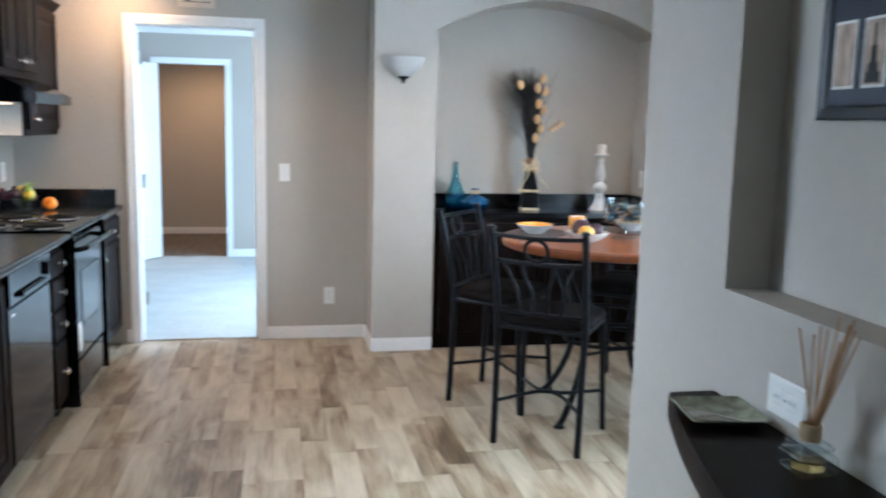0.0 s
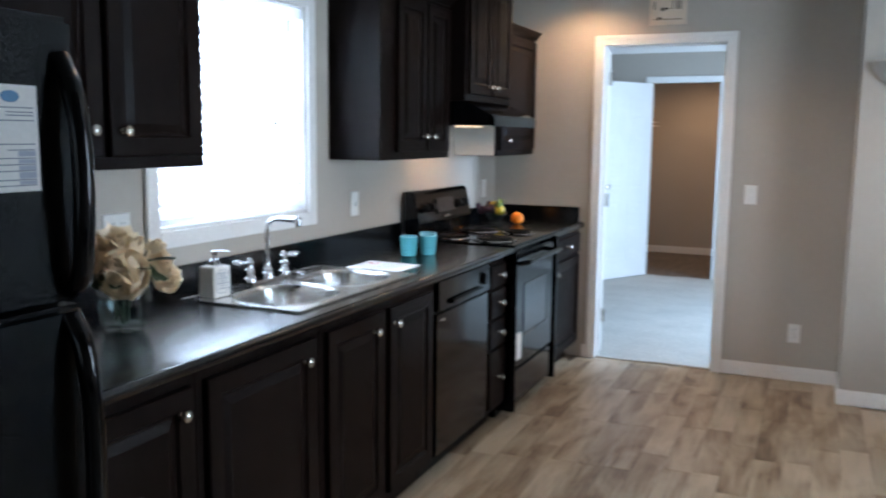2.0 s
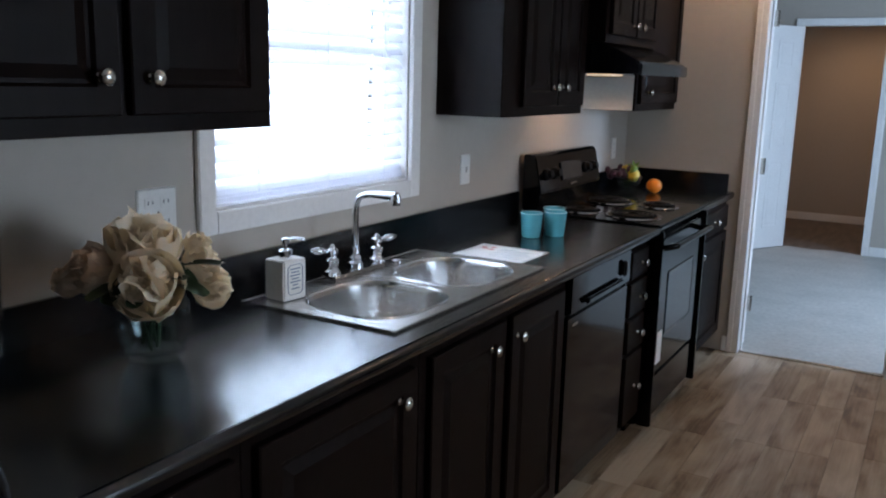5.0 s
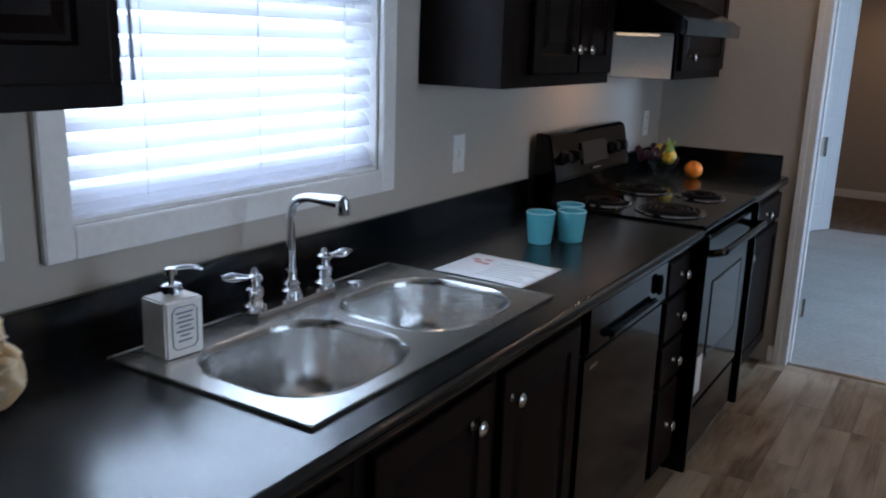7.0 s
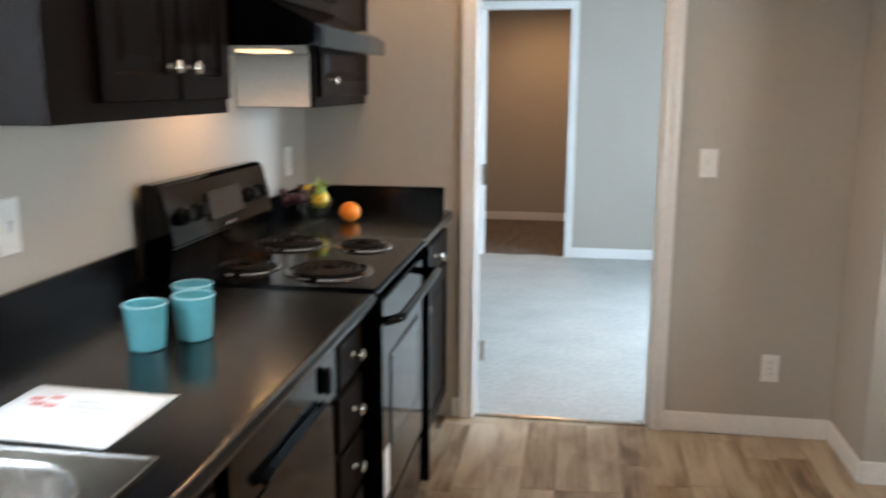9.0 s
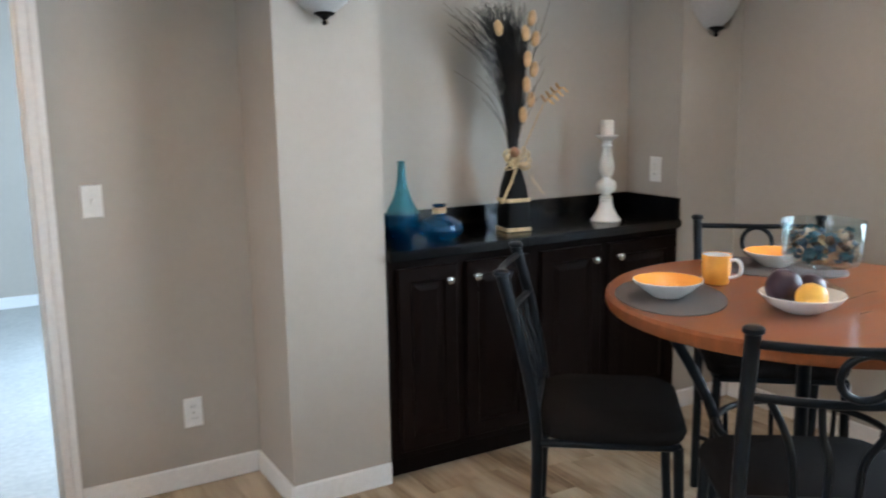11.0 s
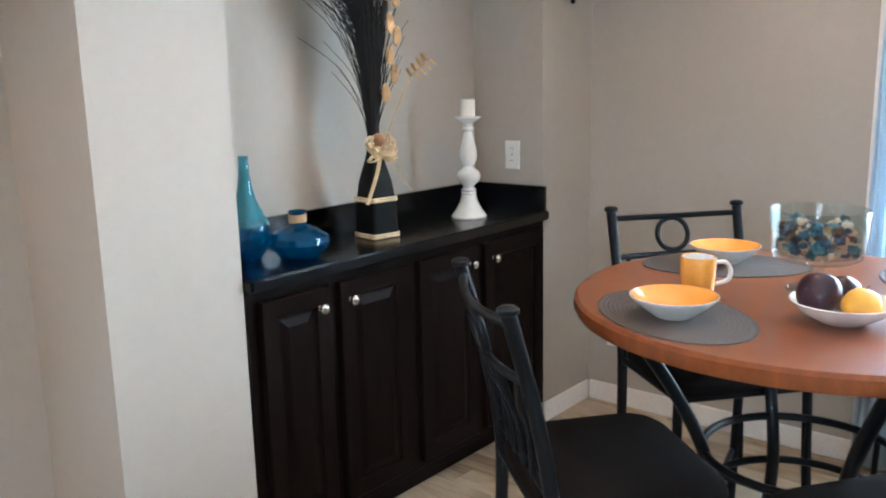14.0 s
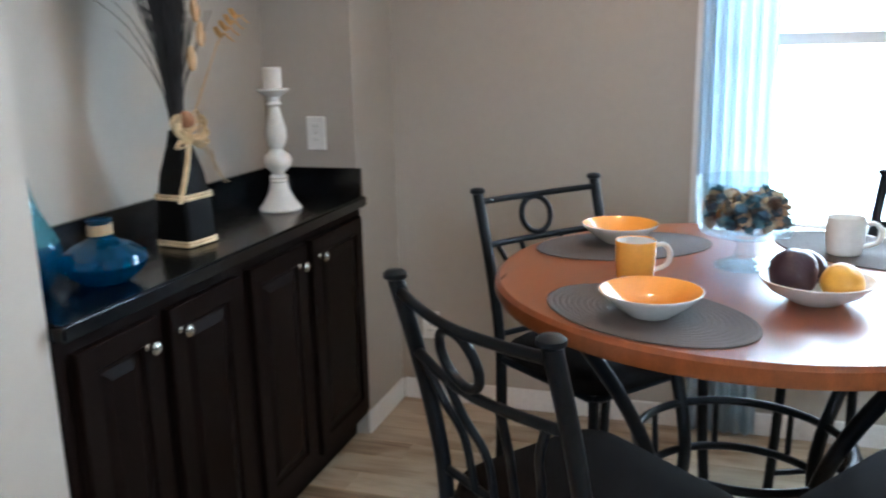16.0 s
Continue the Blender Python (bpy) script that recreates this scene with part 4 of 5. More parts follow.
# things on the counter
def soap():
    root = thing("soap_dispenser", (0.185, 2.215, 0.9175), "white square ceramic soap dispenser with a chrome pump", "soap dispenser")
    root.matrix_basis = pose(0.182, 2.212, 0.9177, 0, 0, -5) @ Matrix.Diagonal((0.86, 0.98, 0.83, 1))
    bm = bmesh.new()
    add_box(bm, -0.04, 0.04, -0.04, 0.04, 0, 0.125)
    bmesh.ops.bevel(bm, geom=bm.edges[:], offset=0.004, segments=3, affect="EDGES")
    put_mesh("bottle", bm, M_CERAM, root, True)
    lathe("collar", [(0.019, 0.125), (0.019, 0.148), (0.015, 0.152), (0.006, 0.154), (0.006, 0.168), (0.011, 0.17), (0.011, 0.185), (0.004, 0.188)], M_CHROME, root, seg=24)
    tubes("nozzle", [([(0, 0, 0.182), (0.01, 0.025, 0.184), (0.018, 0.045, 0.181), (0.021, 0.053, 0.174)], [0.006, 0.005, 0.0045, 0.004])], M_CHROME, root, 10)
    ring = [Vector((0.0408, a, b)) for a, b in ((-0.018, 0.018), (0.018, 0.018), (0.026, 0.028), (0.026, 0.1), (0.018, 0.11), (-0.018, 0.11), (-0.026, 0.1), (-0.026, 0.028))]
    tubes("label_frame", [(ring, 0.0011)], M_INK, root, 6, "thin grey printed border", True)
    bm = bmesh.new()
    for z, w in ((0.097, 0.018), (0.087, 0.014), (0.077, 0.018), (0.067, 0.012), (0.057, 0.018), (0.047, 0.01), (0.036, 0.014)):
        add_box(bm, 0.0402, 0.0412, -w, w, z - 0.002, z + 0.002)
    put_mesh("label_print", bm, M_INK, root, label="small grey printed lines")
    return root


soap()


def cup(at):
    root = thing("cup", at, "turquoise glazed ceramic cup on the black counter", "cup", "turquoise cups")
    lathe("body", [(0.0, 0.0), (0.03, 0.0), (0.034, 0.003), (0.037, 0.03), (0.0415, 0.085), (0.0425, 0.0905), (0.0405, 0.092), (0.038, 0.0905), (0.034, 0.05), (0.031, 0.01), (0.0, 0.008)],
          [M_TURQ], root, cap=False, seg=36)
    lathe("rim", [(0.0424, 0.0895), (0.0428, 0.0915), (0.0405, 0.0932), (0.0384, 0.0915), (0.0384, 0.089)], M_TURQIN, root, cap=False, seg=36)
    return root


first_cup = cup((0.312, 3.43, CTOP))
copy_thing(first_cup, pose(0.374, 3.51, CTOP))
copy_thing(first_cup, pose(0.33, 3.6, CTOP))

leafp = thing("paper_sheet", (0.36, 3.1, CTOP), "white printed sheet of paper on the counter", "paper")
leafp.matrix_basis = pose(0.362, 3.088, CTOP + 0.0008, 0, 0, -2)
bm = bmesh.new()
bmesh.ops.create_grid(bm, x_segments=10, y_segments=8, size=0.5)
for v in bm.verts:
    v.co = Vector((v.co.x * 0.255, v.co.y * 0.215, 0.0015 + 0.002 * noise.noise(v.co * 3 + Vector((3, 1, 0)))))
sheet = put_mesh("sheet", bm, M_PAPER, leafp, True)
sheet.modifiers.new("thickness", "SOLIDIFY").thickness = 0.0005
bm = bmesh.new()
for i in range(7):
    add_box(bm, -0.02, 0.12 - 0.02 * (i % 3), -0.075 + i * 0.02, -0.0735 + i * 0.02, 0.0038, 0.0042)
put_mesh("print", bm, M_INK, leafp, label="faint printed lines")
bm = bmesh.new()
for a, b in ((-0.1, 0.04), (-0.07, 0.05), (-0.085, 0.02), (-0.06, 0.015)):
    add_box(bm, a, a + 0.02, b, b + 0.012, 0.0038, 0.0042)
put_mesh("stamp", bm, M_RED, leafp, label="small red printed mark")


def ball_mesh(r, squash=1.0, lump=0.0, seed=0):
    bm = bmesh.new()
    bmesh.ops.create_uvsphere(bm, u_segments=24, v_segments=16, radius=r)
    for v in bm.verts:
        v.co += v.co.normalized() * lump * noise.noise(v.co * (1.2 / r) + Vector((seed, 0, 0)))
        v.co.z *= squash
    return bm


orange = thing("orange", (0.295, 5.03, CTOP), "ripe orange lying on the counter", "fruit")
put_mesh("peel", ball_mesh(0.04, 0.95, 0.001), M_ORANGE, orange, True).location = (0, 0, 0.0385)
lathe("stem_scar", [(0.004, 0), (0.003, 0.001), (0, 0.0012)], material("stem", (0.12, 0.14, 0.04), 0.7), orange, (0, 0, 0.0755), 10, "", False)

M_PURPLE = material("dark_plum_skin", (0.045, 0.012, 0.022), 0.3, vary=0.3, scale=25)
M_GREEN = material("green_fruit_skin", (0.16, 0.25, 0.03), 0.4, vary=0.25, scale=25)
M_LEMON = material("yellow_fruit_skin", (0.62, 0.42, 0.03), 0.4, vary=0.15, scale=25)
fb = thing("fruit_bowl", (0.17, 4.98, CTOP), "small glass bowl heaped with grapes and green fruit", "fruit bowl")
lathe("bowl", [(0.0, 0.002), (0.035, 0.0), (0.04, 0.006), (0.03, 0.02), (0.06, 0.045), (0.075, 0.085), (0.072, 0.086), (0.056, 0.048), (0.02, 0.026), (0.0, 0.024)], M_THIN, fb, cap=False)
rnd = random.Random(4)
for i in range(16):
    a, r = rnd.uniform(0, 6.28), rnd.uniform(0, 0.045)
    m = (M_GREEN, M_PURPLE, M_LEMON)[i % 3]
    p = put_mesh("fruit", ball_mesh(rnd.uniform(0.02, 0.03), 1.0, 0.003, i), m, fb, True)
    p.location = (r * math.cos(a), r * math.sin(a), 0.06 + 0.05 * i / 16 + 0.02)
for i in range(10):
    p = put_mesh("grape", ball_mesh(0.016, 1.1, 0.0, i), M_PURPLE, fb, True)
    p.location = (-0.05 + rnd.uniform(-0.05, 0.02), -0.03 + rnd.uniform(-0.06, 0.05), 0.1 + rnd.uniform(-0.02, 0.03))
for i in range(3):
    bm = bmesh.new()
    v = [bm.verts.new(q) for q in ((0, 0, 0), (0.02, 0.012, 0.012), (0.05, 0, 0.02), (0.02, -0.012, 0.012))]
    bm.faces.new(v)
    lf = put_mesh("leaf", bm, M_GREEN, fb)
    lf.modifiers.new("thickness", "SOLIDIFY").thickness = 0.001
    lf.matrix_basis = pose(0.02, 0.03, 0.125, 0, -20 * i, 70 * i)

M_PETAL = let_light_through(material("cream_petal", (0.92, 0.82, 0.66), 0.7, vary=0.1, scale=20), (0.9, 0.74, 0.5), 0.4)
M_PETALP = material("blush_petal", (0.85, 0.66, 0.47), 0.7, vary=0.12, scale=20)
M_LEAF = material("dark_green_leaf", (0.035, 0.06, 0.025), 0.5, vary=0.3, scale=15)


def petal(bm, m, w, h, curl):
    """A cupped petal: a small grid bent inwards, put at m."""
    g = []
    for j in range(5):
        t = j / 4
        row = []
        for i in range(5):
            s = (i / 4 - 0.5) * 2
            wd = w * (0.35 + 0.65 * math.sin(math.pi * min(t * 0.75 + 0.12, 1)))
            row.append(bm.verts.new(m @ Vector((s * wd, curl * (t * t) - 0.25 * w * s * s * -1, h * t))))
        g.append(row)
    for j in range(4):
        for i in range(4):
            bm.faces.new((g[j][i], g[j][i + 1], g[j + 1][i + 1], g[j + 1][i]))


def bloom(parent, at, r, tilt, turn, mat, seed):
    """A full peony: rings of cupped petals."""
    rr = random.Random(seed)
    bm = bmesh.new()
    for ring, (n, rad, lean) in enumerate(((5, 0.06, 2), (8, 0.2, 8), (10, 0.34, 17), (11, 0.46, 30), (12, 0.52, 48))):
        for k in range(n):
            a = 360 * k / n + rr.uniform(-14, 14) + ring * 21
            m = pose(0, 0, 0, 0, 0, a) @ pose(0, -rad * r * 0.6, -ring * r * 0.06, lean + rr.uniform(-8, 8), 0, 0)
            petal(bm, m, r * rr.uniform(0.36, 0.46), r * rr.uniform(0.75, 0.95) * (1 - 0.04 * ring), r * 0.3)
    ob = put_mesh("bloom", bm, mat, parent, True)
    ob.matrix_basis = Matrix.Translation(at) @ pose(0, 0, 0, tilt, 0, turn)
    return ob


def flower_vase():
    root = thing("flower_vase", (0.277, 1.706, CTOP), "round clear glass vase of cream peonies on the counter", "vase")
    lathe("vase", [(0.0, 0.006), (0.04, 0.0), (0.048, 0.003), (0.058, 0.02), (0.074, 0.07), (0.071, 0.12), (0.056, 0.165), (0.049, 0.185), (0.046, 0.184), (0.053, 0.163), (0.068, 0.12), (0.071, 0.07),
                   (0.054, 0.024), (0.0, 0.016)], M_THIN, root, cap=False, seg=44, label="clear glass vase")
    rr = random.Random(9)
    heads = [((0.042, -0.042, 0.185), 0.098, 58, 45), ((-0.015, 0.0, 0.235), 0.1, 24, 45), ((-0.055, -0.07, 0.21), 0.07, 60, -15), ((-0.085, -0.105, 0.195), 0.045, 70, -40),
             ((0.055, 0.062, 0.215), 0.055, 60, 95), ((0.068, 0.075, 0.175), 0.055, 80, 85), ((0.05, 0.065, 0.25), 0.04, 40, 110), ((-0.06, 0.05, 0.2), 0.07, 60, 215)]
    runs = []
    for k, (p, r, ti, tu) in enumerate(heads):
        bloom(root, (p[0], p[1], p[2] - 0.03), r * 1.1, ti, tu, M_PETALP if k in (2, 3) else M_PETAL, k)
        runs.append((bend([(rr.uniform(-0.03, 0.03), rr.uniform(-0.03, 0.03), 0.03), (p[0] * 0.3, p[1] * 0.3, 0.14), p], 5), 0.003))
    tubes("stems", runs, M_LEAF, root, 6)
    bm = bmesh.new()
    for k in range(16):
        a = rr.uniform(0, 360)
        petal(bm, pose(0, 0, 0.17, 0, 0, a) @ pose(0, -0.05, rr.uniform(0, 0.03), rr.uniform(60, 115), 0, 0), 0.022, rr.uniform(0.07, 0.11), -0.02)
    put_mesh("leaves", bm, M_LEAF, root, True)
    return root


flower_vase()

# small framed sign above the door
sign = thing("wall_sign", (1.115, 5.41, 2.235), "small cream wall plaque with dark marks above the door", "wall plaque")
box("board", 1.003, 1.228, 5.396, 5.4085, 2.152, 2.325, material("cream_board", (0.62, 0.52, 0.4), 0.7, vary=0.1, scale=12), sign, 0.002)
bm = bmesh.new()
for x, w, z, h in ((1.03, .007, 2.245, .045), (1.075, .02, 2.235, .02), (1.1, .02, 2.243, .012), (1.14, .007, 2.245, .05), (1.165, .012, 2.245, .05), (1.19, .007, 2.245, .05), (1.03, .17, 2.183, .004), (1.05, .03, 2.19, .008)):
    add_box(bm, x - sign.location.x, x + w - sign.location.x, -0.0155, -0.0135, z - sign.location.z, z + h - sign.location.z)
put_mesh("marks", bm, M_MATTE, sign, label="dark painted marks")


def downlight(x, y):
    root = thing("downlight", (x, y, CEIL), "round recessed ceiling light glowing warm", "downlight", "ceiling downlights")
    lathe("ring", [(0.085, -0.001), (0.083, -0.008), (0.06, -0.01), (0.055, -0.004)], M_WHITE, root, cap=False)
    m = material("warm_lamp", (1, 0.8, 0.55), 0.5)
    m.node_tree.nodes["Principled BSDF"].inputs["Emission Color"].default_value = (1, 0.7, 0.4, 1)
    m.node_tree.nodes["Principled BSDF"].inputs["Emission Strength"].default_value = 12
    lathe("lens", [(0.056, -0.003), (0.03, -0.006), (0.0, -0.007)], m, root, cap=False)
    return root


downlight(0.66, 5.08)
downlight(1.2, 2.2)
downlight(1.45, 4.1)
# recessed fitting put in place of the unseen chandelier above the table
downlight(3.3, 3.95)

# ---- dining corner ----
def buffet():
    """A low run of four doors that fills the arched niche."""
    x0, x1, yf = 2.594, 4.056, 5.015
    root = thing("buffet_cabinet", (3.325, 5.19, 0), "espresso built-in buffet with four raised-panel doors in the niche", "cabinet")
    o = root.location
    boxes("body", [(x0, x1, yf, 5.355, 0.09, 0.868), (x0, x1, yf + 0.05, 5.355, 0, 0.09)], M_ESP, root, 0.0015, seg=1)
    for a, b, k in ((2.63, 2.882, 2.842), (2.925, 3.225, 2.966), (3.285, 3.6, 3.56), (3.645, 4.03, 3.695)):
        nested("door", (b, yf, 0.12), (-1, 0, 0), (0, 0, 1), (0, -1, 0), b - a, 0.715, RAISED, M_ESP, root)
        knob(root, (k, yf - 0.019, 0.775), (0, -1, 0))
    box("top", x0, x1, 4.985, 5.355, 0.868, 0.905, M_LAM, root, 0.006)
    boxes("splash", [(x0, x1, 5.337, 5.3575, 0.905, 1.0), (x1 - 0.019, x1, 5.0, 5.336, 0.905, 1.0)], M_LAM, root, 0.002)
    return root


buffet()

M_SCONCE = material("frosted_sconce_glass", (0.48, 0.47, 0.45), 0.5, vary=0.03)


def sconce(at):
    root = thing("wall_sconce", at, "frosted white glass bowl sconce with a bronze finial", "wall lamp", "sconces beside the niche")
    bm = bmesh.new()
    rings = []
    for r, z in ((0.02, 0.02), (0.05, 0.035), (0.09, 0.065), (0.12, 0.105), (0.138, 0.15), (0.133, 0.15), (0.11, 0.1), (0.06, 0.05)):
        rings.append([bm.verts.new((r * math.cos(a), -0.002 - r * 0.72 * math.sin(a), z)) for a in np.linspace(0, math.pi, 25)])
    for a, b in zip(rings, rings[1:]):
        for i in range(24):
            bm.faces.new((a[i], a[i + 1], b[i + 1], b[i]))
    put_mesh("bowl", bm, M_SCONCE, root, True)
    lathe("finial", [(0.0, -0.012), (0.008, -0.008), (0.01, 0.0), (0.006, 0.006), (0.018, 0.016), (0.034, 0.024), (0.036, 0.03), (0.02, 0.034)], M_MATTE, root, (0, -0.03, 0), 20, "dark bronze finial")
    tubes("arm", [([(0, -0.03, 0.02), (0, -0.001, 0.03)], 0.009)], M_MATTE, root)
    return root


first_sconce = sconce((2.375, 5.018, 1.715))
copy_thing(first_sconce, pose(4.225, 5.018, 1.715))

TC, TZ = Vector((3.28, 3.75, 0)), 0.903


def table():
    root = thing("dining_table", TC, "round cherry wood pub table on a curved dark iron base", "table")
    lathe("top", [(0.0, TZ - 0.045), (0.535, TZ - 0.045), (0.553, TZ - 0.04), (0.56, TZ - 0.026), (0.558, TZ - 0.008), (0.549, TZ), (0.0, TZ)], M_CHERRY, root, cap=False, seg=96)
    for a in (36, 126, 216, 306):
        c, s = math.cos(radians(a)), math.sin(radians(a))
        prof = [(0.46, 0.868), (0.4, 0.79), (0.325, 0.68), (0.26, 0.56), (0.222, 0.45), (0.215, 0.36), (0.24, 0.25), (0.3, 0.13), (0.365, 0.04), (0.4, 0.012)]
        tubes("leg", [(bend([(r * c, r * s, z) for r, z in prof], 5), 0.0165)], M_IRON, root, 12)
        lathe("foot", [(0.028, 0.0), (0.028, 0.006), (0.016, 0.016), (0.0, 0.018)], M_IRON, root, (0.4 * c, 0.4 * s, 0), 16, "", False)
    for z, r in ((0.505, 0.235), (0.385, 0.222)):
        tubes("ring", [([(r * math.cos(2 * math.pi * i / 48), r * math.sin(2 * math.pi * i / 48), z) for i in range(48)], 0.0105)], M_IRON, root, 10, "", True)
    for i in range(8):
        a = radians(13.5 + 45 * i)
        tubes("spindle", [([(0.228 * math.cos(a), 0.228 * math.sin(a), 0.385), (0.235 * math.cos(a), 0.235 * math.sin(a), 0.505)], 0.0075)], M_IRON, root, 8)
    tubes("apron_ring", [([(0.42 * math.cos(2 * math.pi * i / 48), 0.42 * math.sin(2 * math.pi * i / 48), 0.849) for i in range(48)], 0.009)], M_IRON, root, 8, "", True)
    return root


table()


def chair():
    """A counter-height iron chair; it faces +y, with its back posts at y = 0."""
    root = thing("counter_chair", (0, 0, 0), "dark iron counter chair with a brown padded seat", "chair", "chairs round the table")
    hw, d, sh, top = 0.205, 0.40, 0.585, 1.01
    for s in (-1, 1):
        post = bend([(s * (hw - 0.005), -0.005, 0.0), (s * (hw - 0.004), 0.01, 0.3), (s * hw, 0.015, sh), (s * (hw + 0.004), -0.02, 0.8), (s * (hw + 0.008), -0.075, top)], 5)
        tubes("post", [(post, 0.0155)], M_IRON, root, 12)
        lathe("cap", [(0.016, 0), (0.0215, 0.004), (0.0215, 0.012), (0.015, 0.017), (0, 0.018)], M_IRON, root, (s * (hw + 0.008), -0.075, top - 0.004), 16, "", False)
        tubes("front_leg", [(bend([(s * hw * 0.95, d - 0.02, sh - 0.03), (s * hw * 0.98, d - 0.01, 0.3), (s * (hw + 0.005), d + 0.012, 0.0)], 5), 0.014)], M_IRON, root, 12)
        tubes("side_rail", [([(s * hw, 0.012, sh - 0.03), (s * hw * 0.95, d - 0.02, sh - 0.03)], 0.011)], M_IRON, root)
    for z, y in ((top - 0.025, -0.068), (0.868, -0.036)):
        arc = bend([(-hw - 0.008, y, z), (-0.1, y - 0.022, z - 0.004), (0, y - 0.03, z - 0.006), (0.1, y - 0.022, z - 0.004), (hw + 0.008, y, z)], 6)
        tubes("back_rail", [(arc, 0.0095)], M_IRON, root)
    tubes("back_ring", [([(0.052 * math.cos(2 * math.pi * i / 32), -0.084 - 0.014 * math.sin(2 * math.pi * i / 32), 0.924 + 0.05 * math.sin(2 * math.pi * i / 32)) for i in range(32)], 0.0085)],
          M_IRON, root, 10, "", True)
    for s in (-1, 1):
        tubes("back_scroll", [(bend([(s * 0.17, -0.046, 0.866), (s * 0.135, -0.032, 0.8), (s * 0.108, -0.006, 0.73), (s * 0.095, 0.008, 0.625)], 6), 0.008),
                              (bend([(s * 0.075, -0.062, 0.864), (s * 0.06, -0.036, 0.79), (s * 0.035, -0.008, 0.72), (s * 0.032, 0.006, 0.625)], 6), 0.008)], M_IRON, root)
    tubes("lower_rail", [([(-hw, 0.013, 0.625), (hw, 0.013, 0.625)], 0.0085)], M_IRON, root)
    tubes("seat_rail", [([(-hw, 0.014, sh - 0.03), (hw, 0.014, sh - 0.03)], 0.011), ([(-hw * 0.95, d - 0.02, sh - 0.03), (hw * 0.95, d - 0.02, sh - 0.03)], 0.011)], M_IRON, root)
    # stretchers: bowed side bars that cross below the seat
    tubes("stretcher", [(bend([(-hw, -0.01, 0.2), (-0.07, d * 0.4, 0.215), (0.0, d * 0.47, 0.22), (-0.07, d * 0.56, 0.215), (-hw, d, 0.2)], 6), 0.009),
                        (bend([(hw, -0.01, 0.2), (0.07, d * 0.4, 0.215), (0.0, d * 0.47, 0.222), (0.07, d * 0.56, 0.215), (hw, d, 0.2)], 6), 0.009)], M_IRON, root)
    # padded seat, wider at the front, with rounded corners
    bm = bmesh.new()
    rings = []
    for k, (inset, z) in enumerate(((0.03, sh - 0.025), (0.006, sh - 0.018), (0.0, sh), (0.006, sh + 0.018), (0.03, sh + 0.034), (0.1, sh + 0.042))):
        pts = rounded(0, 0.205, 0.45 - 2 * inset, 0.405 - 2 * inset, max(0.09 - inset * 0.6, 0.02), z)
        for p in pts:
            p.x *= 0.94 + 0.28 * p.y * 0.6
        rings.append([bm.verts.new(p) for p in pts])
    n = len(rings[0])
    for a, b in zip(rings, rings[1:]):
        for i in range(n):
            bm.faces.new((a[i], a[(i + 1) % n], b[(i + 1) % n], b[i]))
    bm.faces.new(rings[0]), bm.faces.new(rings[-1])
    put_mesh("seat", bm, M_SEAT, root, True, "dark brown padded fabric seat")
    return root


def heading(fx, fy):
    return math.degrees(math.atan2(fy, fx)) - 90


first_chair = chair()
first_chair.matrix_basis = pose(2.752, 3.256, 0, 0, 0, heading(0.58, 0.81))
copy_thing(first_chair, pose(2.632, 4.148, 0, 0, 0, heading(0.77, -0.64)))
copy_thing(first_chair, pose(3.70, 4.26, 0, 0, 0, heading(-0.63, -0.77)))
copy_thing(first_chair, pose(3.93, 3.24, 0, 0, 0, heading(-0.78, 0.62)))

M_MAT = material("grey_woven_mat", (0.08, 0.066, 0.06), 0.8, vary=0.1, scale=10, bump=0.6, bump_scale=500)


def place_mat(at, turn):
    root = thing("placemat", (0, 0, 0), "oval grey-brown woven placemat on the table", "placemat", "placemats on the table")
    bm = bmesh.new()
    n, rr = 64, 16
    prev = [bm.verts.new((0, 0, 0.003))]
    for k in range(1, rr * 2 + 1):
        f = k / (rr * 2)
        ring = [bm.verts.new((0.225 * f * math.cos(2 * math.pi * i / n), 0.15 * f * math.sin(2 * math.pi * i / n), 0.0028 + 0.0009 * (k % 2))) for i in range(n)]
        for i in range(n):
            bm.faces.new((prev[0], ring[i], ring[(i + 1) % n]) if k == 1 else (prev[i], ring[i], ring[(i + 1) % n], prev[(i + 1) % n]))
        prev = ring
    base = [bm.verts.new((v.co.x, v.co.y, 0.0003)) for v in prev]
    for i in range(n):
        bm.faces.new((prev[i], base[i], base[(i + 1) % n], prev[(i + 1) % n]))
    put_mesh("weave", bm, M_MAT, root)
    root.matrix_basis = pose(*at, 0, 0, turn)
    return root


mat_a = place_mat((2.945, 3.945, TZ), 38 + 16)
copy_thing(mat_a, pose(3.49, 4.045, TZ, 0, 0, 118))
copy_thing(mat_a, pose(3.56, 3.50, TZ, 0, 0, 40))


def bowl(name, label, category, group):
    root = thing(name, (0, 0, 0), label, category, group)
    lathe("shell", [(0.0, 0.0015), (0.045, 0.0), (0.05, 0.004), (0.075, 0.022), (0.1, 0.044), (0.106, 0.0505), (0.107, 0.053), (0.104, 0.0535)], M_CERAM, root, cap=False, seg=56, label="white outside of the bowl")
    lathe("glaze", [(0.1042, 0.0536), (0.1, 0.049), (0.072, 0.026), (0.05, 0.012), (0.0, 0.009)], M_YELLOW, root, cap=False, seg=56, label="amber yellow glazed inside")
    return root


bowl_a = bowl("cereal_bowl", "white bowl with an amber yellow inside on a placemat", "bowl", "bowls on the table")
bowl_a.scale = (0.9, 0.9, 0.9)
bowl_a.location = (2.928, 3.938, TZ + 0.004)
copy_thing(bowl_a, pose(3.52, 4.06, TZ + 0.004))


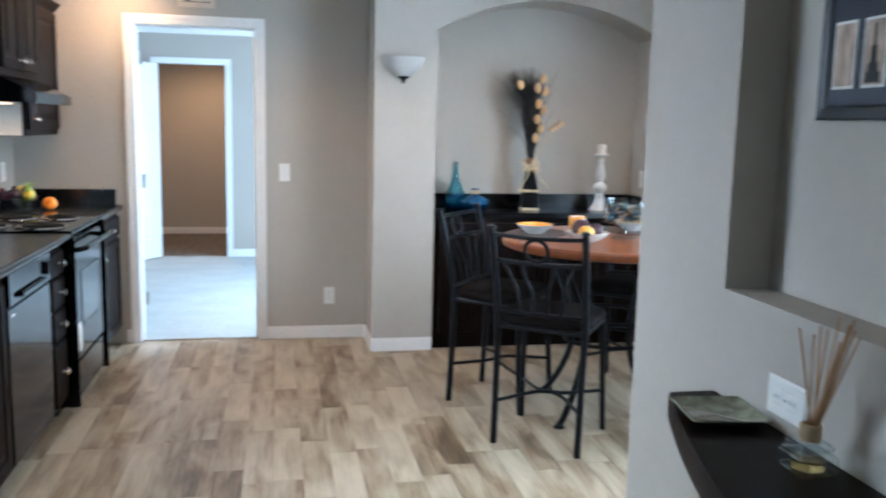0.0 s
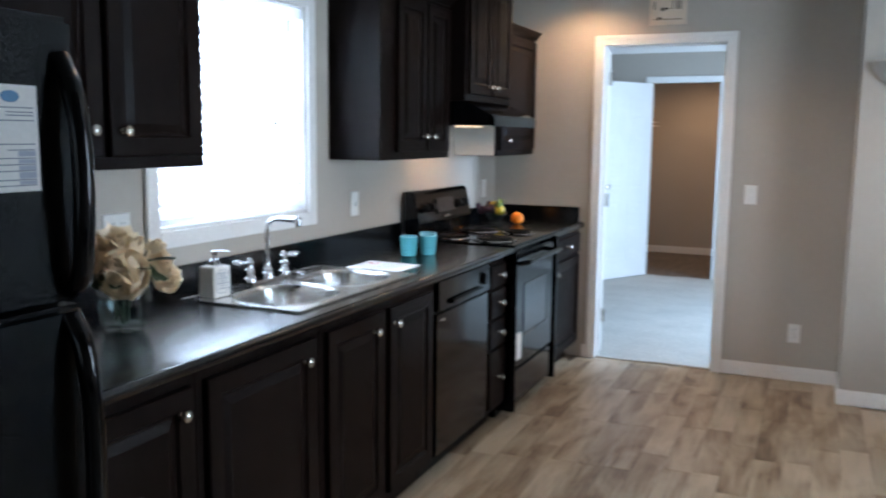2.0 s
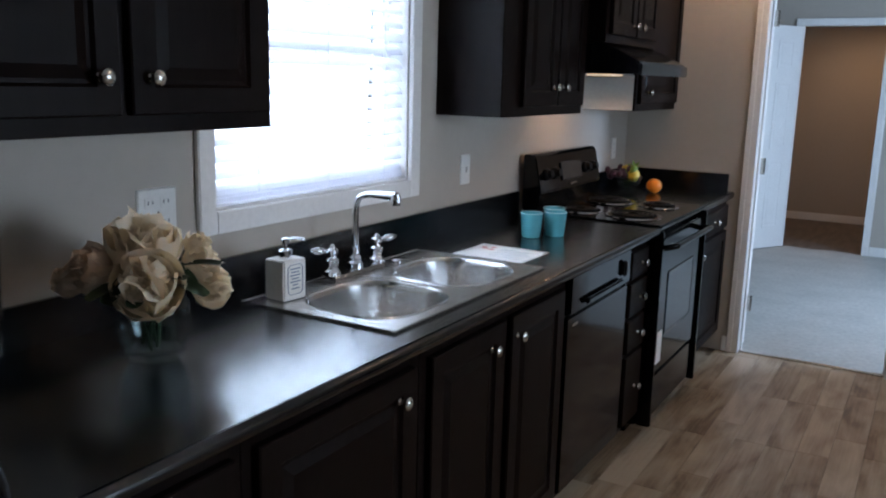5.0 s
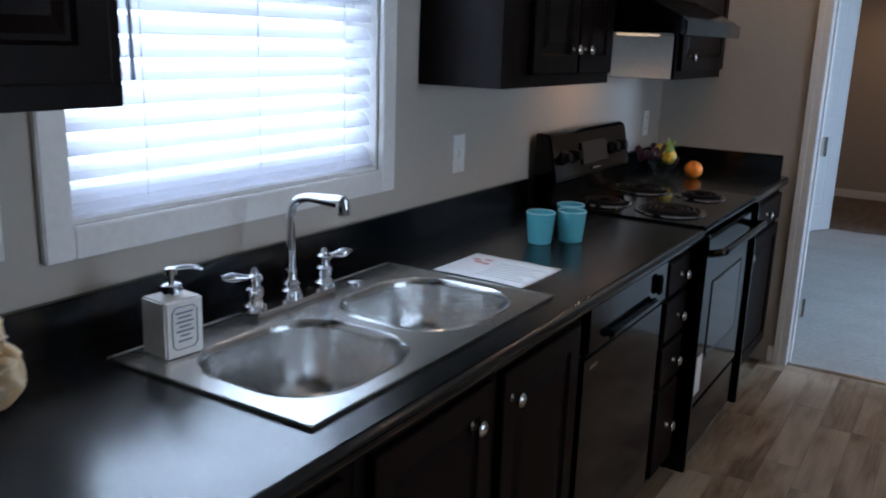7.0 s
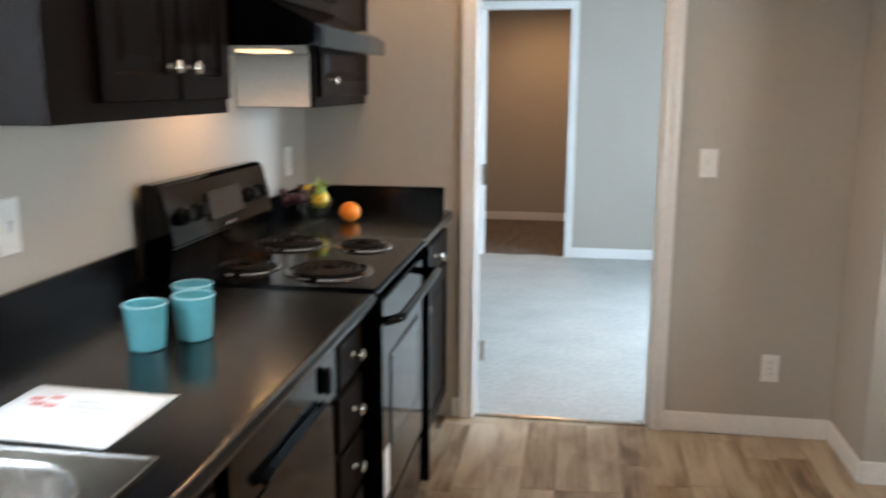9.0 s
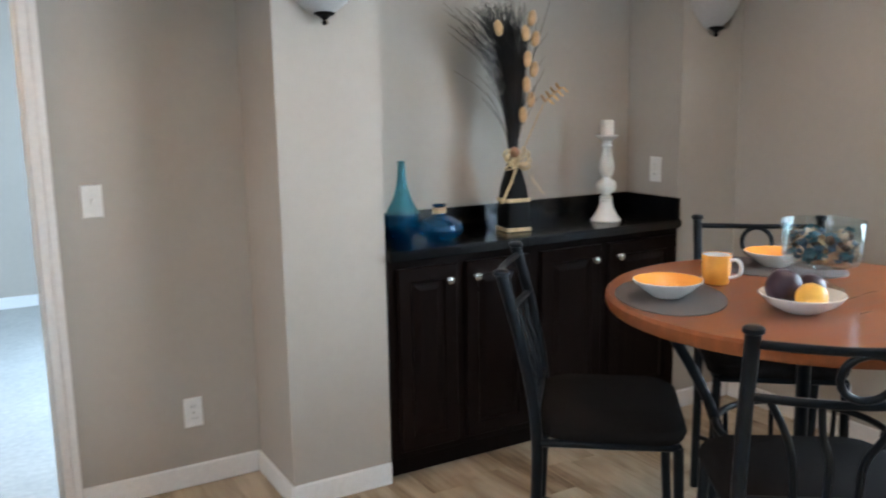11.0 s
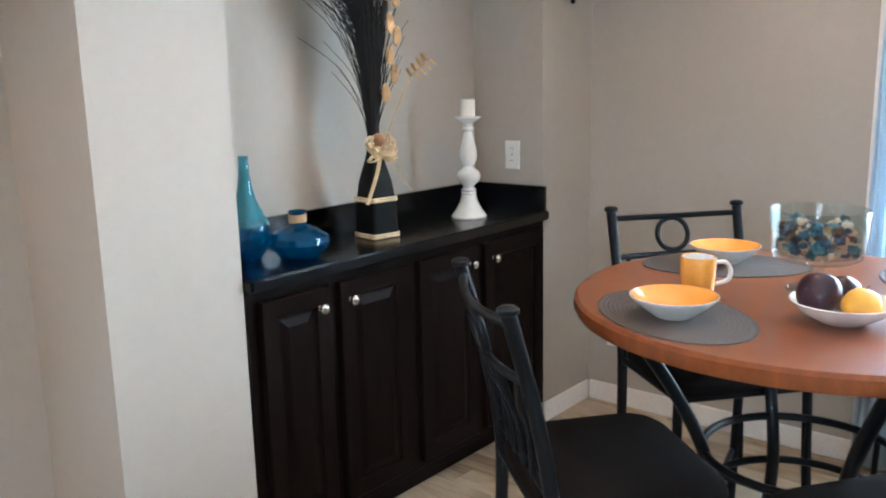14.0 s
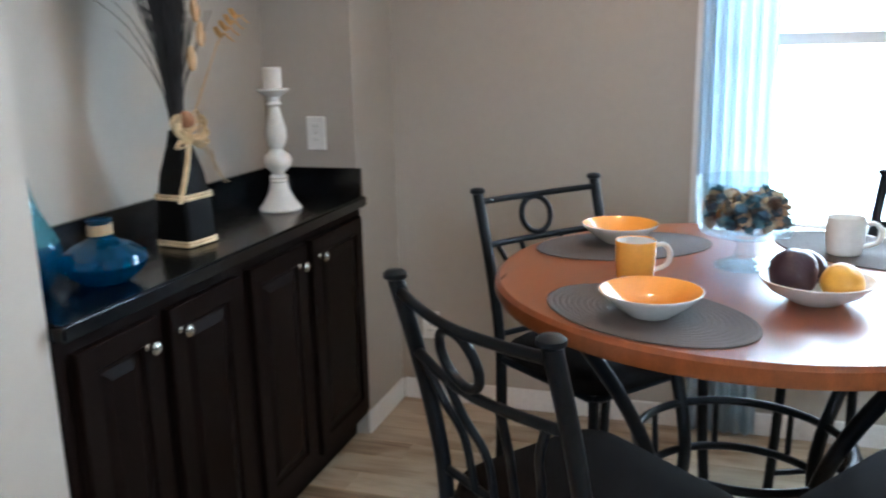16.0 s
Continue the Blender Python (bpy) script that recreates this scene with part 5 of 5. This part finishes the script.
def mug():
    root = thing("mug", (0, 0, 0), "amber and white glazed mug on the table", "mug", "mugs on the table")
    lathe("body", [(0.0, 0.001), (0.032, 0.0), (0.036, 0.004), (0.0395, 0.04), (0.0405, 0.092), (0.0395, 0.095), (0.037, 0.093)], M_YELLOW, root, cap=False, seg=40)
    lathe("lining", [(0.0372, 0.0932), (0.0365, 0.05), (0.033, 0.012), (0.0, 0.01)], M_CERAM, root, cap=False, seg=40, label="white glazed inside")
    tubes("handle", [(bend([(0.038, 0, 0.08), (0.058, 0, 0.082), (0.07, 0, 0.062), (0.064, 0, 0.035), (0.037, 0, 0.022)], 6), 0.0055)], M_CERAM, root, 10, "white handle")
    return root


mug_a = mug()
mug_a.matrix_basis = pose(3.175, 3.99, TZ, 0, 0, -70) @ Matrix.Diagonal((1.07, 1.07, 0.93, 1))
white_mug = copy_thing(mug_a, pose(3.50, 3.54, TZ + 0.004, 0, 0, -100))
tagged(white_mug, "cream white glazed mug on a placemat", "mug", "mugs on the table")
for ob in list(white_mug.children):
    if ob.name.startswith("body"):
        ob.data = ob.data.copy()
        ob.data.materials[0] = M_CERAM

M_AVO = material("dark_purple_fruit_skin", (0.03, 0.010, 0.018), 0.3, vary=0.35, scale=25, bump=0.3, bump_scale=120)
M_PEACH = material("golden_fruit_skin", (0.72, 0.36, 0.05), 0.4, vary=0.15, scale=20)
fb2 = thing("fruit_dish", (3.10, 3.638, TZ), "shallow white dish with dark plums and a golden pear", "fruit bowl")
lathe("dish", [(0.0, 0.002), (0.045, 0.0), (0.052, 0.004), (0.085, 0.022), (0.104, 0.042), (0.108, 0.047), (0.105, 0.048), (0.1, 0.044), (0.078, 0.026), (0.05, 0.01), (0.0, 0.008)], M_CERAM, fb2, cap=False, seg=56)
for p, r, sq, m in (((-0.015, 0.045, 0.058), 0.047, 1.0, M_AVO), ((0.052, 0.012, 0.052), 0.036, 1.0, M_AVO), ((-0.02, -0.042, 0.046), 0.04, 0.9, M_PEACH)):
    put_mesh("fruit", ball_mesh(r, sq, 0.005, r * 100), m, fb2, True).location = p


def trifle():
    root = thing("trifle_bowl", (3.345, 3.765, TZ), "footed clear glass trifle bowl filled with potpourri", "glass bowl")
    lathe("glass", [(0.0, 0.004), (0.06, 0.0), (0.062, 0.004), (0.05, 0.01), (0.022, 0.022), (0.016, 0.05), (0.02, 0.066), (0.075, 0.074), (0.092, 0.082), (0.097, 0.1), (0.104, 0.2), (0.101, 0.2), (0.093, 0.1),
                    (0.086, 0.09), (0.03, 0.08), (0.0, 0.08)], M_THIN, root, cap=False, seg=56, label="thick clear glass")
    rr = random.Random(3)
    tones = [material("dried_" + n, c, 0.8, vary=0.3, scale=40) for n, c in (("navy_pod", (0.025, 0.07, 0.11)), ("dark_pod", (0.06, 0.045, 0.035)), ("teal_petal", (0.035, 0.13, 0.17)),
                                                                          ("tan_petal", (0.42, 0.3, 0.2)), ("cream_petal", (0.5, 0.42, 0.32)))]
    groups = [bmesh.new() for _ in tones]
    for i in range(210):
        a, r, z = rr.uniform(0, 6.283), 0.074 * math.sqrt(rr.random()), rr.uniform(0.1, 0.162)
        k = rr.choices(range(5), (3, 3, 3, 2, 2))[0]
        m = pose(r * math.cos(a), r * math.sin(a), z, rr.uniform(0, 360), rr.uniform(0, 360), rr.uniform(0, 360))
        if k < 2:
            bmesh.ops.create_icosphere(groups[k], subdivisions=1, radius=rr.uniform(0.01, 0.017), matrix=m)
        else:
            for q in range(5):
                petal(groups[k], m @ pose(0, 0, 0, 0, 0, 72 * q) @ pose(0, -0.002, 0, 60, 0, 0), 0.007, 0.018, 0.003)
    for g, m in zip(groups, tones):
        tagged(put_mesh("potpourri", g, m, root, True), kind="stuff")
    return root


trifle().scale = (1.08, 1.08, 1.0)

# ---- things on the buffet ----
BT = 0.9055


def two_tone_vase(name, at, profile, mats, split, label):
    root = thing(name, at, label, "vase")
    inner = lambda p: [(max(r - 0.003, 0.0), z) for r, z in p]  # noqa: E731
    low = [p for p in profile if p[1] <= split]
    high = [low[-1]] + [p for p in profile if p[1] > split]
    lathe("base", [(0.0, 0.0)] + low, mats[0], root, cap=False, seg=40, label="deep blue lower part")
    lathe("neck", high + inner(high)[::-1], mats[1], root, cap=False, seg=40, label="paler upper part")
    return root


M_BLUEG = thin_glass("deep_blue_glass", (0.1, 0.36, 0.62), (0.0, 0.09, 0.2), 0.4)
M_TEALG = thin_glass("pale_teal_glass", (0.5, 0.82, 0.88), (0.08, 0.36, 0.42), 0.25)
M_CORD = material("tan_cord", (0.45, 0.32, 0.18), 0.85, vary=0.2, scale=60, bump=0.8, bump_scale=300)
two_tone_vase("tall_vase", (2.765, 5.215, BT), [(0.03, 0.002), (0.042, 0.012), (0.062, 0.05), (0.069, 0.085), (0.066, 0.107), (0.058, 0.126), (0.045, 0.15), (0.032, 0.18), (0.022, 0.22), (0.0165, 0.26), (0.0145, 0.3), (0.0155, 0.312)],
              (M_BLUEG, M_TEALG), 0.108, "tall blue and teal glass bottle vase on the buffet")
squat = two_tone_vase("squat_vase", (2.877, 5.118, BT), [(0.05, 0.002), (0.058, 0.008), (0.085, 0.03), (0.095, 0.05), (0.09, 0.068), (0.06, 0.088), (0.03, 0.1), (0.023, 0.108), (0.022, 0.135), (0.028, 0.14), (0.028, 0.144)],
                      (M_BLUEG, M_BLUEG), 0.09, "squat deep blue glass vase with a cord-wrapped neck")
tubes("cord", [([(0.0255 * math.cos(i * 0.5), 0.0255 * math.sin(i * 0.5), 0.109 + 0.024 * i / 76) for i in range(77)], 0.0022)], M_CORD, squat, 6, "tan cord wrapped round the neck")


def grass_vase():
    """A black tapered square vase with a bow, tall dark grasses and dried pods."""
    root = thing("dried_grass_vase", (3.262, 5.165, BT), "black square vase with gold bow, dark grasses and tan pods", "vase")
    root.matrix_basis = pose(3.262, 5.165, BT, 0, 0, -8)
    bm = bmesh.new()
    prof = [(0.054, 0.0), (0.053, 0.06), (0.051, 0.12), (0.043, 0.19), (0.027, 0.26), (0.02, 0.3)]
    rings = [[bm.verts.new(p) for p in rounded(0, 0, 2 * r, 2 * r, 0.012, z, 3)] for r, z in prof]
    n = len(rings[0])
    for a, b in zip(rings, rings[1:]):
        for i in range(n):
            bm.faces.new((a[i], a[(i + 1) % n], b[(i + 1) % n], b[i]))
    bm.faces.new(rings[0]), bm.faces.new(rings[-1])
    put_mesh("vase", bm, M_MATTE, root, True, "matte black tapered vase")
    gold = material("gold_raffia", (0.62, 0.47, 0.27), 0.6, vary=0.3, scale=40, bump=0.5, bump_scale=250)
    for z, r in ((0.006, 0.0555), (0.127, 0.0525)):
        tubes("band", [(rounded(0, 0, 2 * r, 2 * r, 0.012, z + dz, 3), 0.0045) for dz in (0, 0.008)], gold, root, 6, "tan raffia band", True)
    rr = random.Random(12)
    runs = []
    for k in range(16):
        lx, lz = rr.uniform(0.025, 0.07), rr.uniform(-0.03, 0.045)
        s = rr.choice((-1, 1))
        runs.append((bend([(0, -0.03, 0.285), (s * lx * 0.6, -0.045, 0.285 + lz + 0.02), (s * lx, -0.05, 0.285 + lz), (s * lx * 0.5, -0.05, 0.285 + lz * 0.3 - 0.015), (0, -0.035, 0.28)], 5), 0.008))
    runs.append((bend([(0, -0.035, 0.28), (-0.03, -0.05, 0.22), (-0.06, -0.06, 0.17), (-0.085, -0.065, 0.125)], 5), 0.007))
    for k in range(3):
        runs.append((bend([(0.01, -0.035, 0.28)] + [(0.03 + 0.02 * j + 0.012 * math.sin(2 * j + k), -0.05 + 0.01 * math.cos(2 * j), 0.27 - 0.03 * j) for j in range(1, 5)], 6), 0.0022))
    tubes("bow", runs, gold, root, 6, "gold raffia bow", flat=0.35)
    put_mesh("bead", ball_mesh(0.022, 1, 0.002), material("brown_seed", (0.3, 0.14, 0.07), 0.6), root, True, "round brown seed pod").location = (-0.02, -0.05, 0.33)
    dark = material("black_grass", (0.014, 0.013, 0.013), 0.75, vary=0.3)
    bm = bmesh.new()
    for k in range(620):
        a, lean = rr.uniform(0, 2 * math.pi), abs(rr.gauss(0.0, 0.05)) + 0.008
        h = rr.uniform(0.55, 0.9) if rr.random() < 0.45 else rr.uniform(0.82, 0.95)
        dx, dy = lean * math.cos(a) + 0.008 - 0.05 * (h > 0.8) * rr.random(), lean * math.sin(a) * 0.6
        droop = rr.uniform(0.0, 0.1) * max(0.0, (h - 0.5) / 0.45)
        side = -1 if rr.random() < 0.82 else 0.5
        top = (dx * 1.3 + side * droop * 1.6, max(min(dy * 1.3, 0.12), -0.2), h - droop * 0.5)
        pts = bend([(0.012 * math.cos(a), 0.012 * math.sin(a), 0.29), (dx * 0.25, dy * 0.25, 0.29 + (h - 0.29) * 0.35), (dx * 0.7, dy * 0.7, 0.29 + (h - 0.29) * 0.7), top], 3)
        m = len(pts)
        add_tube(bm, pts, [0.0016 * (1 - 0.75 * i / m) + 0.0002 for i in range(m)], 3)
    for k in range(150):
        z = rr.uniform(0.4, 0.74)
        a = rr.uniform(0, 6.28)
        f = (z - 0.29) * 0.14
        add_tube(bm, [(0.012 * math.cos(a), 0.012 * math.sin(a), 0.29), (f * 0.4 * math.cos(a), f * 0.4 * math.sin(a), (0.29 + z) / 2), (f * math.cos(a), f * math.sin(a), z + 0.1)], [0.004, 0.004, 0.001], 4)
    tagged(put_mesh("grasses", bm, dark, root, True, "fine black dried grasses"), kind="stuff")
    pod = material("tan_seed_pod", (0.42, 0.25, 0.11), 0.6, vary=0.25, scale=30, bump=0.4, bump_scale=100)
    for x, y, z, tilt in ((0.055, -0.06, 0.86, 15), (0.02, -0.07, 0.8, -10), (0.075, -0.05, 0.78, 20), (0.03, -0.07, 0.7, 5), (0.065, -0.06, 0.66, 15), (0.025, -0.07, 0.6, -8), (0.05, -0.06, 0.54, 10), (-0.09, -0.05, 0.82, -20), (0.02, -0.05, 0.48, 0)):
        bmp = ball_mesh(0.024, 1.35, 0.003, z)
        for v in bmp.verts:
            v.co.y *= 0.35
        put_mesh("seed_pod", bmp, pod, root, True).matrix_basis = pose(x, y, z, 0, tilt, 20)
    bm = bmesh.new()
    add_tube(bm, bend([(0.02, -0.02, 0.3), (0.06, -0.05, 0.42), (0.11, -0.07, 0.53), (0.175, -0.08, 0.585)], 5), 0.0016, 5)
    for k in range(12):
        t = k / 11
        petal(bm, pose(0.105 + 0.08 * t, -0.075, 0.53 + 0.058 * t, 40 + 50 * (k % 3), 0, -100 + 65 * (k % 3)), 0.012, 0.032, 0.004)
    put_mesh("dried_spray", bm, material("golden_dried_petal", (0.66, 0.4, 0.15), 0.7, vary=0.25, scale=40), root, True, "tan dried flower spray")
    return root


grass_vase()

cs = thing("candlestick", (3.755, 5.155, BT), "turned white candlestick holding a white pillar candle", "candlestick")
lathe("stick", [(0.0, 0.0), (0.066, 0.0), (0.068, 0.006), (0.062, 0.014), (0.05, 0.03), (0.034, 0.06), (0.027, 0.088), (0.03, 0.093), (0.026, 0.1), (0.03, 0.106), (0.02, 0.114), (0.022, 0.122), (0.042, 0.14), (0.046, 0.158),
                (0.04, 0.175), (0.022, 0.188), (0.019, 0.196), (0.026, 0.204), (0.034, 0.23), (0.033, 0.255), (0.022, 0.295), (0.016, 0.325), (0.024, 0.333), (0.018, 0.342), (0.02, 0.356), (0.044, 0.37), (0.05, 0.376),
                (0.05, 0.381), (0.0, 0.381)], M_CERAM, cs, cap=False, seg=40, label="turned white painted stick")
lathe("candle", [(0.028, 0.3815), (0.028, 0.442), (0.025, 0.4455), (0.006, 0.443), (0.0, 0.443)], material("ivory_wax", (0.78, 0.73, 0.66), 0.5, vary=0.05), cs, cap=False, seg=32, label="ivory pillar candle")

# ---- half-round shelf and things near the partition ----
sh = thing("half_round_shelf", (2.514, 0.655, 0.874), "dark half-round wooden wall shelf on the partition", "shelf")
bm = bmesh.new()
half = [(-(0.1 + 0.397 * s - 0.174 * s * s), 0.656 - s) for s in np.linspace(0, 0.656, 20)]
out = [(0.0, 0.656)] + half + [(x, -y) for x, y in half[-2::-1]] + [(0.0, -0.656)]
rings = [[bm.verts.new((x * s, y * (1 - (1 - s) * 0.3), z)) for x, y in out] for s, z in ((0.95, -0.025), (1.0, -0.018), (1.0, 0.028), (0.985, 0.034))]
n = len(out)
for a, b in zip(rings, rings[1:]):
    for i in range(n):
        bm.faces.new((a[i], a[(i + 1) % n], b[(i + 1) % n], b[i]))
bm.faces.new(rings[0]), bm.faces.new(rings[-1])
put_mesh("board", bm, M_ESP, sh, True)
box("cleat", 2.46, 2.513, 0.3, 1.0, 0.79, 0.848, M_ESP, sh, 0.004)
tray = thing("glass_tray", (2.44, 1.23, 0.855), "square mottled green glass tray on the half-round shelf", "tray")
tray.matrix_basis = pose(2.436, 1.15, 0.9085, 0, 0, -7)
M_TRAY = material("mottled_green_glass", (0.16, 0.17, 0.11), 0.12, vary=0.6, scale=30, bump=0.3, bump_scale=60, fine=0.3, coat=0.8)
bm = bmesh.new()
rings = [[bm.verts.new(p) for p in rounded(0, 0, w, w, r, z, 4)] for w, r, z in ((0.1, 0.012, 0.0), (0.14, 0.01, 0.013), (0.15, 0.008, 0.016), (0.146, 0.008, 0.018), (0.11, 0.012, 0.005))]
n = len(rings[0])
for a, b in zip(rings, rings[1:]):
    for i in range(n):
        bm.faces.new((a[i], a[(i + 1) % n], b[(i + 1) % n], b[i]))
bm.faces.new(rings[0]), bm.faces.new(rings[-1])
put_mesh("tray", bm, M_TRAY, tray, True)

rd = thing("reed_diffuser", (2.452, 0.89, 0.9085), "square glass reed diffuser with tan reeds on the shelf", "reed diffuser")
bm = bmesh.new()
add_box(bm, -0.036, 0.036, -0.036, 0.036, 0, 0.035)
add_box(bm, -0.03, 0.03, -0.03, 0.03, 0.036, 0.052)
bmesh.ops.bevel(bm, geom=bm.edges[:], offset=0.006, segments=3, affect="EDGES")
put_mesh("bottle", bm, M_THIN, rd, True)
lathe("oil", [(0.0, 0.006), (0.026, 0.006), (0.026, 0.022), (0.0, 0.022)], glass("amber_oil", (0.85, 0.6, 0.25), 0, 1.4), rd, cap=False, seg=24)
lathe("neck", [(0.016, 0.052), (0.018, 0.056), (0.018, 0.078), (0.013, 0.08)], M_CORD, rd, cap=False, seg=24)
rr = random.Random(6)
tubes("reed", [([(rr.uniform(-0.008, 0.008), rr.uniform(-0.008, 0.008), 0.05), (0.0 + rr.uniform(-0.06, 0.05), -0.04 + rr.uniform(-0.05, 0.06), 0.25 + rr.uniform(-0.02, 0.02))], 0.0018) for _ in range(11)],
      material("tan_reed", (0.42, 0.22, 0.09), 0.7, vary=0.2), rd, 6, "thin tan reeds")

pf = thing("picture_frame", (2.6, 0.8, 1.7), "black framed picture with a row of small photos", "picture")
o = pf.location
ya, yb, za, zb = 0.42, 1.155, 1.475, 1.78
M_FRAME = material("black_frame", (0.014, 0.015, 0.02), 0.3, vary=0.1)
nested("frame", (2.614, yb, za), (0, -1, 0), (0, 0, 1), (-1, 0, 0), yb - ya, zb - za, [(0, 0.018), (0.004, 0.022), (0.022, 0.02), (0.026, 0.012)], M_FRAME, pf)
nested("mount", (2.6, yb - 0.026, za + 0.026), (0, -1, 0), (0, 0, 1), (-1, 0, 0), yb - ya - 0.052, zb - za - 0.052, [(0, 0.0015)], material("navy_mount", (0.01, 0.013, 0.025), 0.7), pf)
M_PHOTO, M_SEPIA = material("photo_border", (0.7, 0.68, 0.62), 0.5), material("sepia_photo", (0.34, 0.24, 0.17), 0.5, vary=0.6, scale=60, stretch=(1, 1, 0.4))
for i in range(6):
    y = 1.118 - i * 0.078
    nested("photo_border", (2.5978, y, 1.53), (0, -1, 0), (0, 0, 1), (-1, 0, 0), 0.059, 0.118, [(0, 0.001)], M_PHOTO, pf)
    nested("photo", (2.5965, y - 0.004, 1.535), (0, -1, 0), (0, 0, 1), (-1, 0, 0), 0.051, 0.108, [(0, 0.0008)], M_SEPIA, pf)
bm = bmesh.new()
for w, z0, z1 in ((0.018, 1.538, 1.556), (0.012, 1.556, 1.572), (0.007, 1.572, 1.6), (0.0025, 1.6, 1.636)):
    add_box(bm, 2.5945, 2.5955, 1.118 - 0.078 - 0.0295 - w, 1.118 - 0.078 - 0.0295 + w, z0, z1, o)
put_mesh("tower_shape", bm, M_MATTE, pf, label="dark tower shape in a photo")

# ---- floor planks ----
floor = tagged(new("floor"), "rustic grey-brown wood-look vinyl plank floor", "floor", kind="structure")
PW, PL, YS = 0.122, 0.61, 0.9
cache = {}
rp = random.Random(2)


def board(w, length):
    """One plank with eased edges, shared by all planks of its size."""
    key = (round(w, 3), round(length, 3))
    if key not in cache:
        bm = bmesh.new()
        add_box(bm, -w / 2 + 0.0004, w / 2 - 0.0004, -length / 2 + 0.0004, length / 2 - 0.0004, -0.005, 0)
        bmesh.ops.bevel(bm, geom=[e for e in bm.edges if all(v.co.z > -0.001 for v in e.verts)], offset=0.0012, segments=1, affect="EDGES")
        bmesh.ops.recalc_face_normals(bm, faces=bm.faces)
        me = bpy.data.meshes.new("plank")
        bm.to_mesh(me)
        bm.free()
        me.materials.append(M_FLOOR)
        cache[key] = me
    return cache[key]


x = 0.0
far = bmesh.new()
while x < 4.43:
    w = min(PW, 4.43 - x)
    start = YS - rp.uniform(0.05, PL)
    y = start
    while y < 5.425:
        a, b = max(y, YS), min(y + PL, 5.425)
        y += PL
        if b - a < 0.012:
            continue
        ob = new("plank", board(w, b - a))
        ob.parent = floor
        ob.location = (x + w / 2, (a + b) / 2, 0)
    y = YS
    while y > -3.4:
        add_box(far, x + 0.0004, x + w - 0.0004, max(y - PL, -3.4) + 0.0004, y - 0.0004, -0.005, 0)
        y -= PL
    x += PW
rest = put_mesh("planks", far, M_FLOOR, floor)
tagged(rest, kind="stuff")
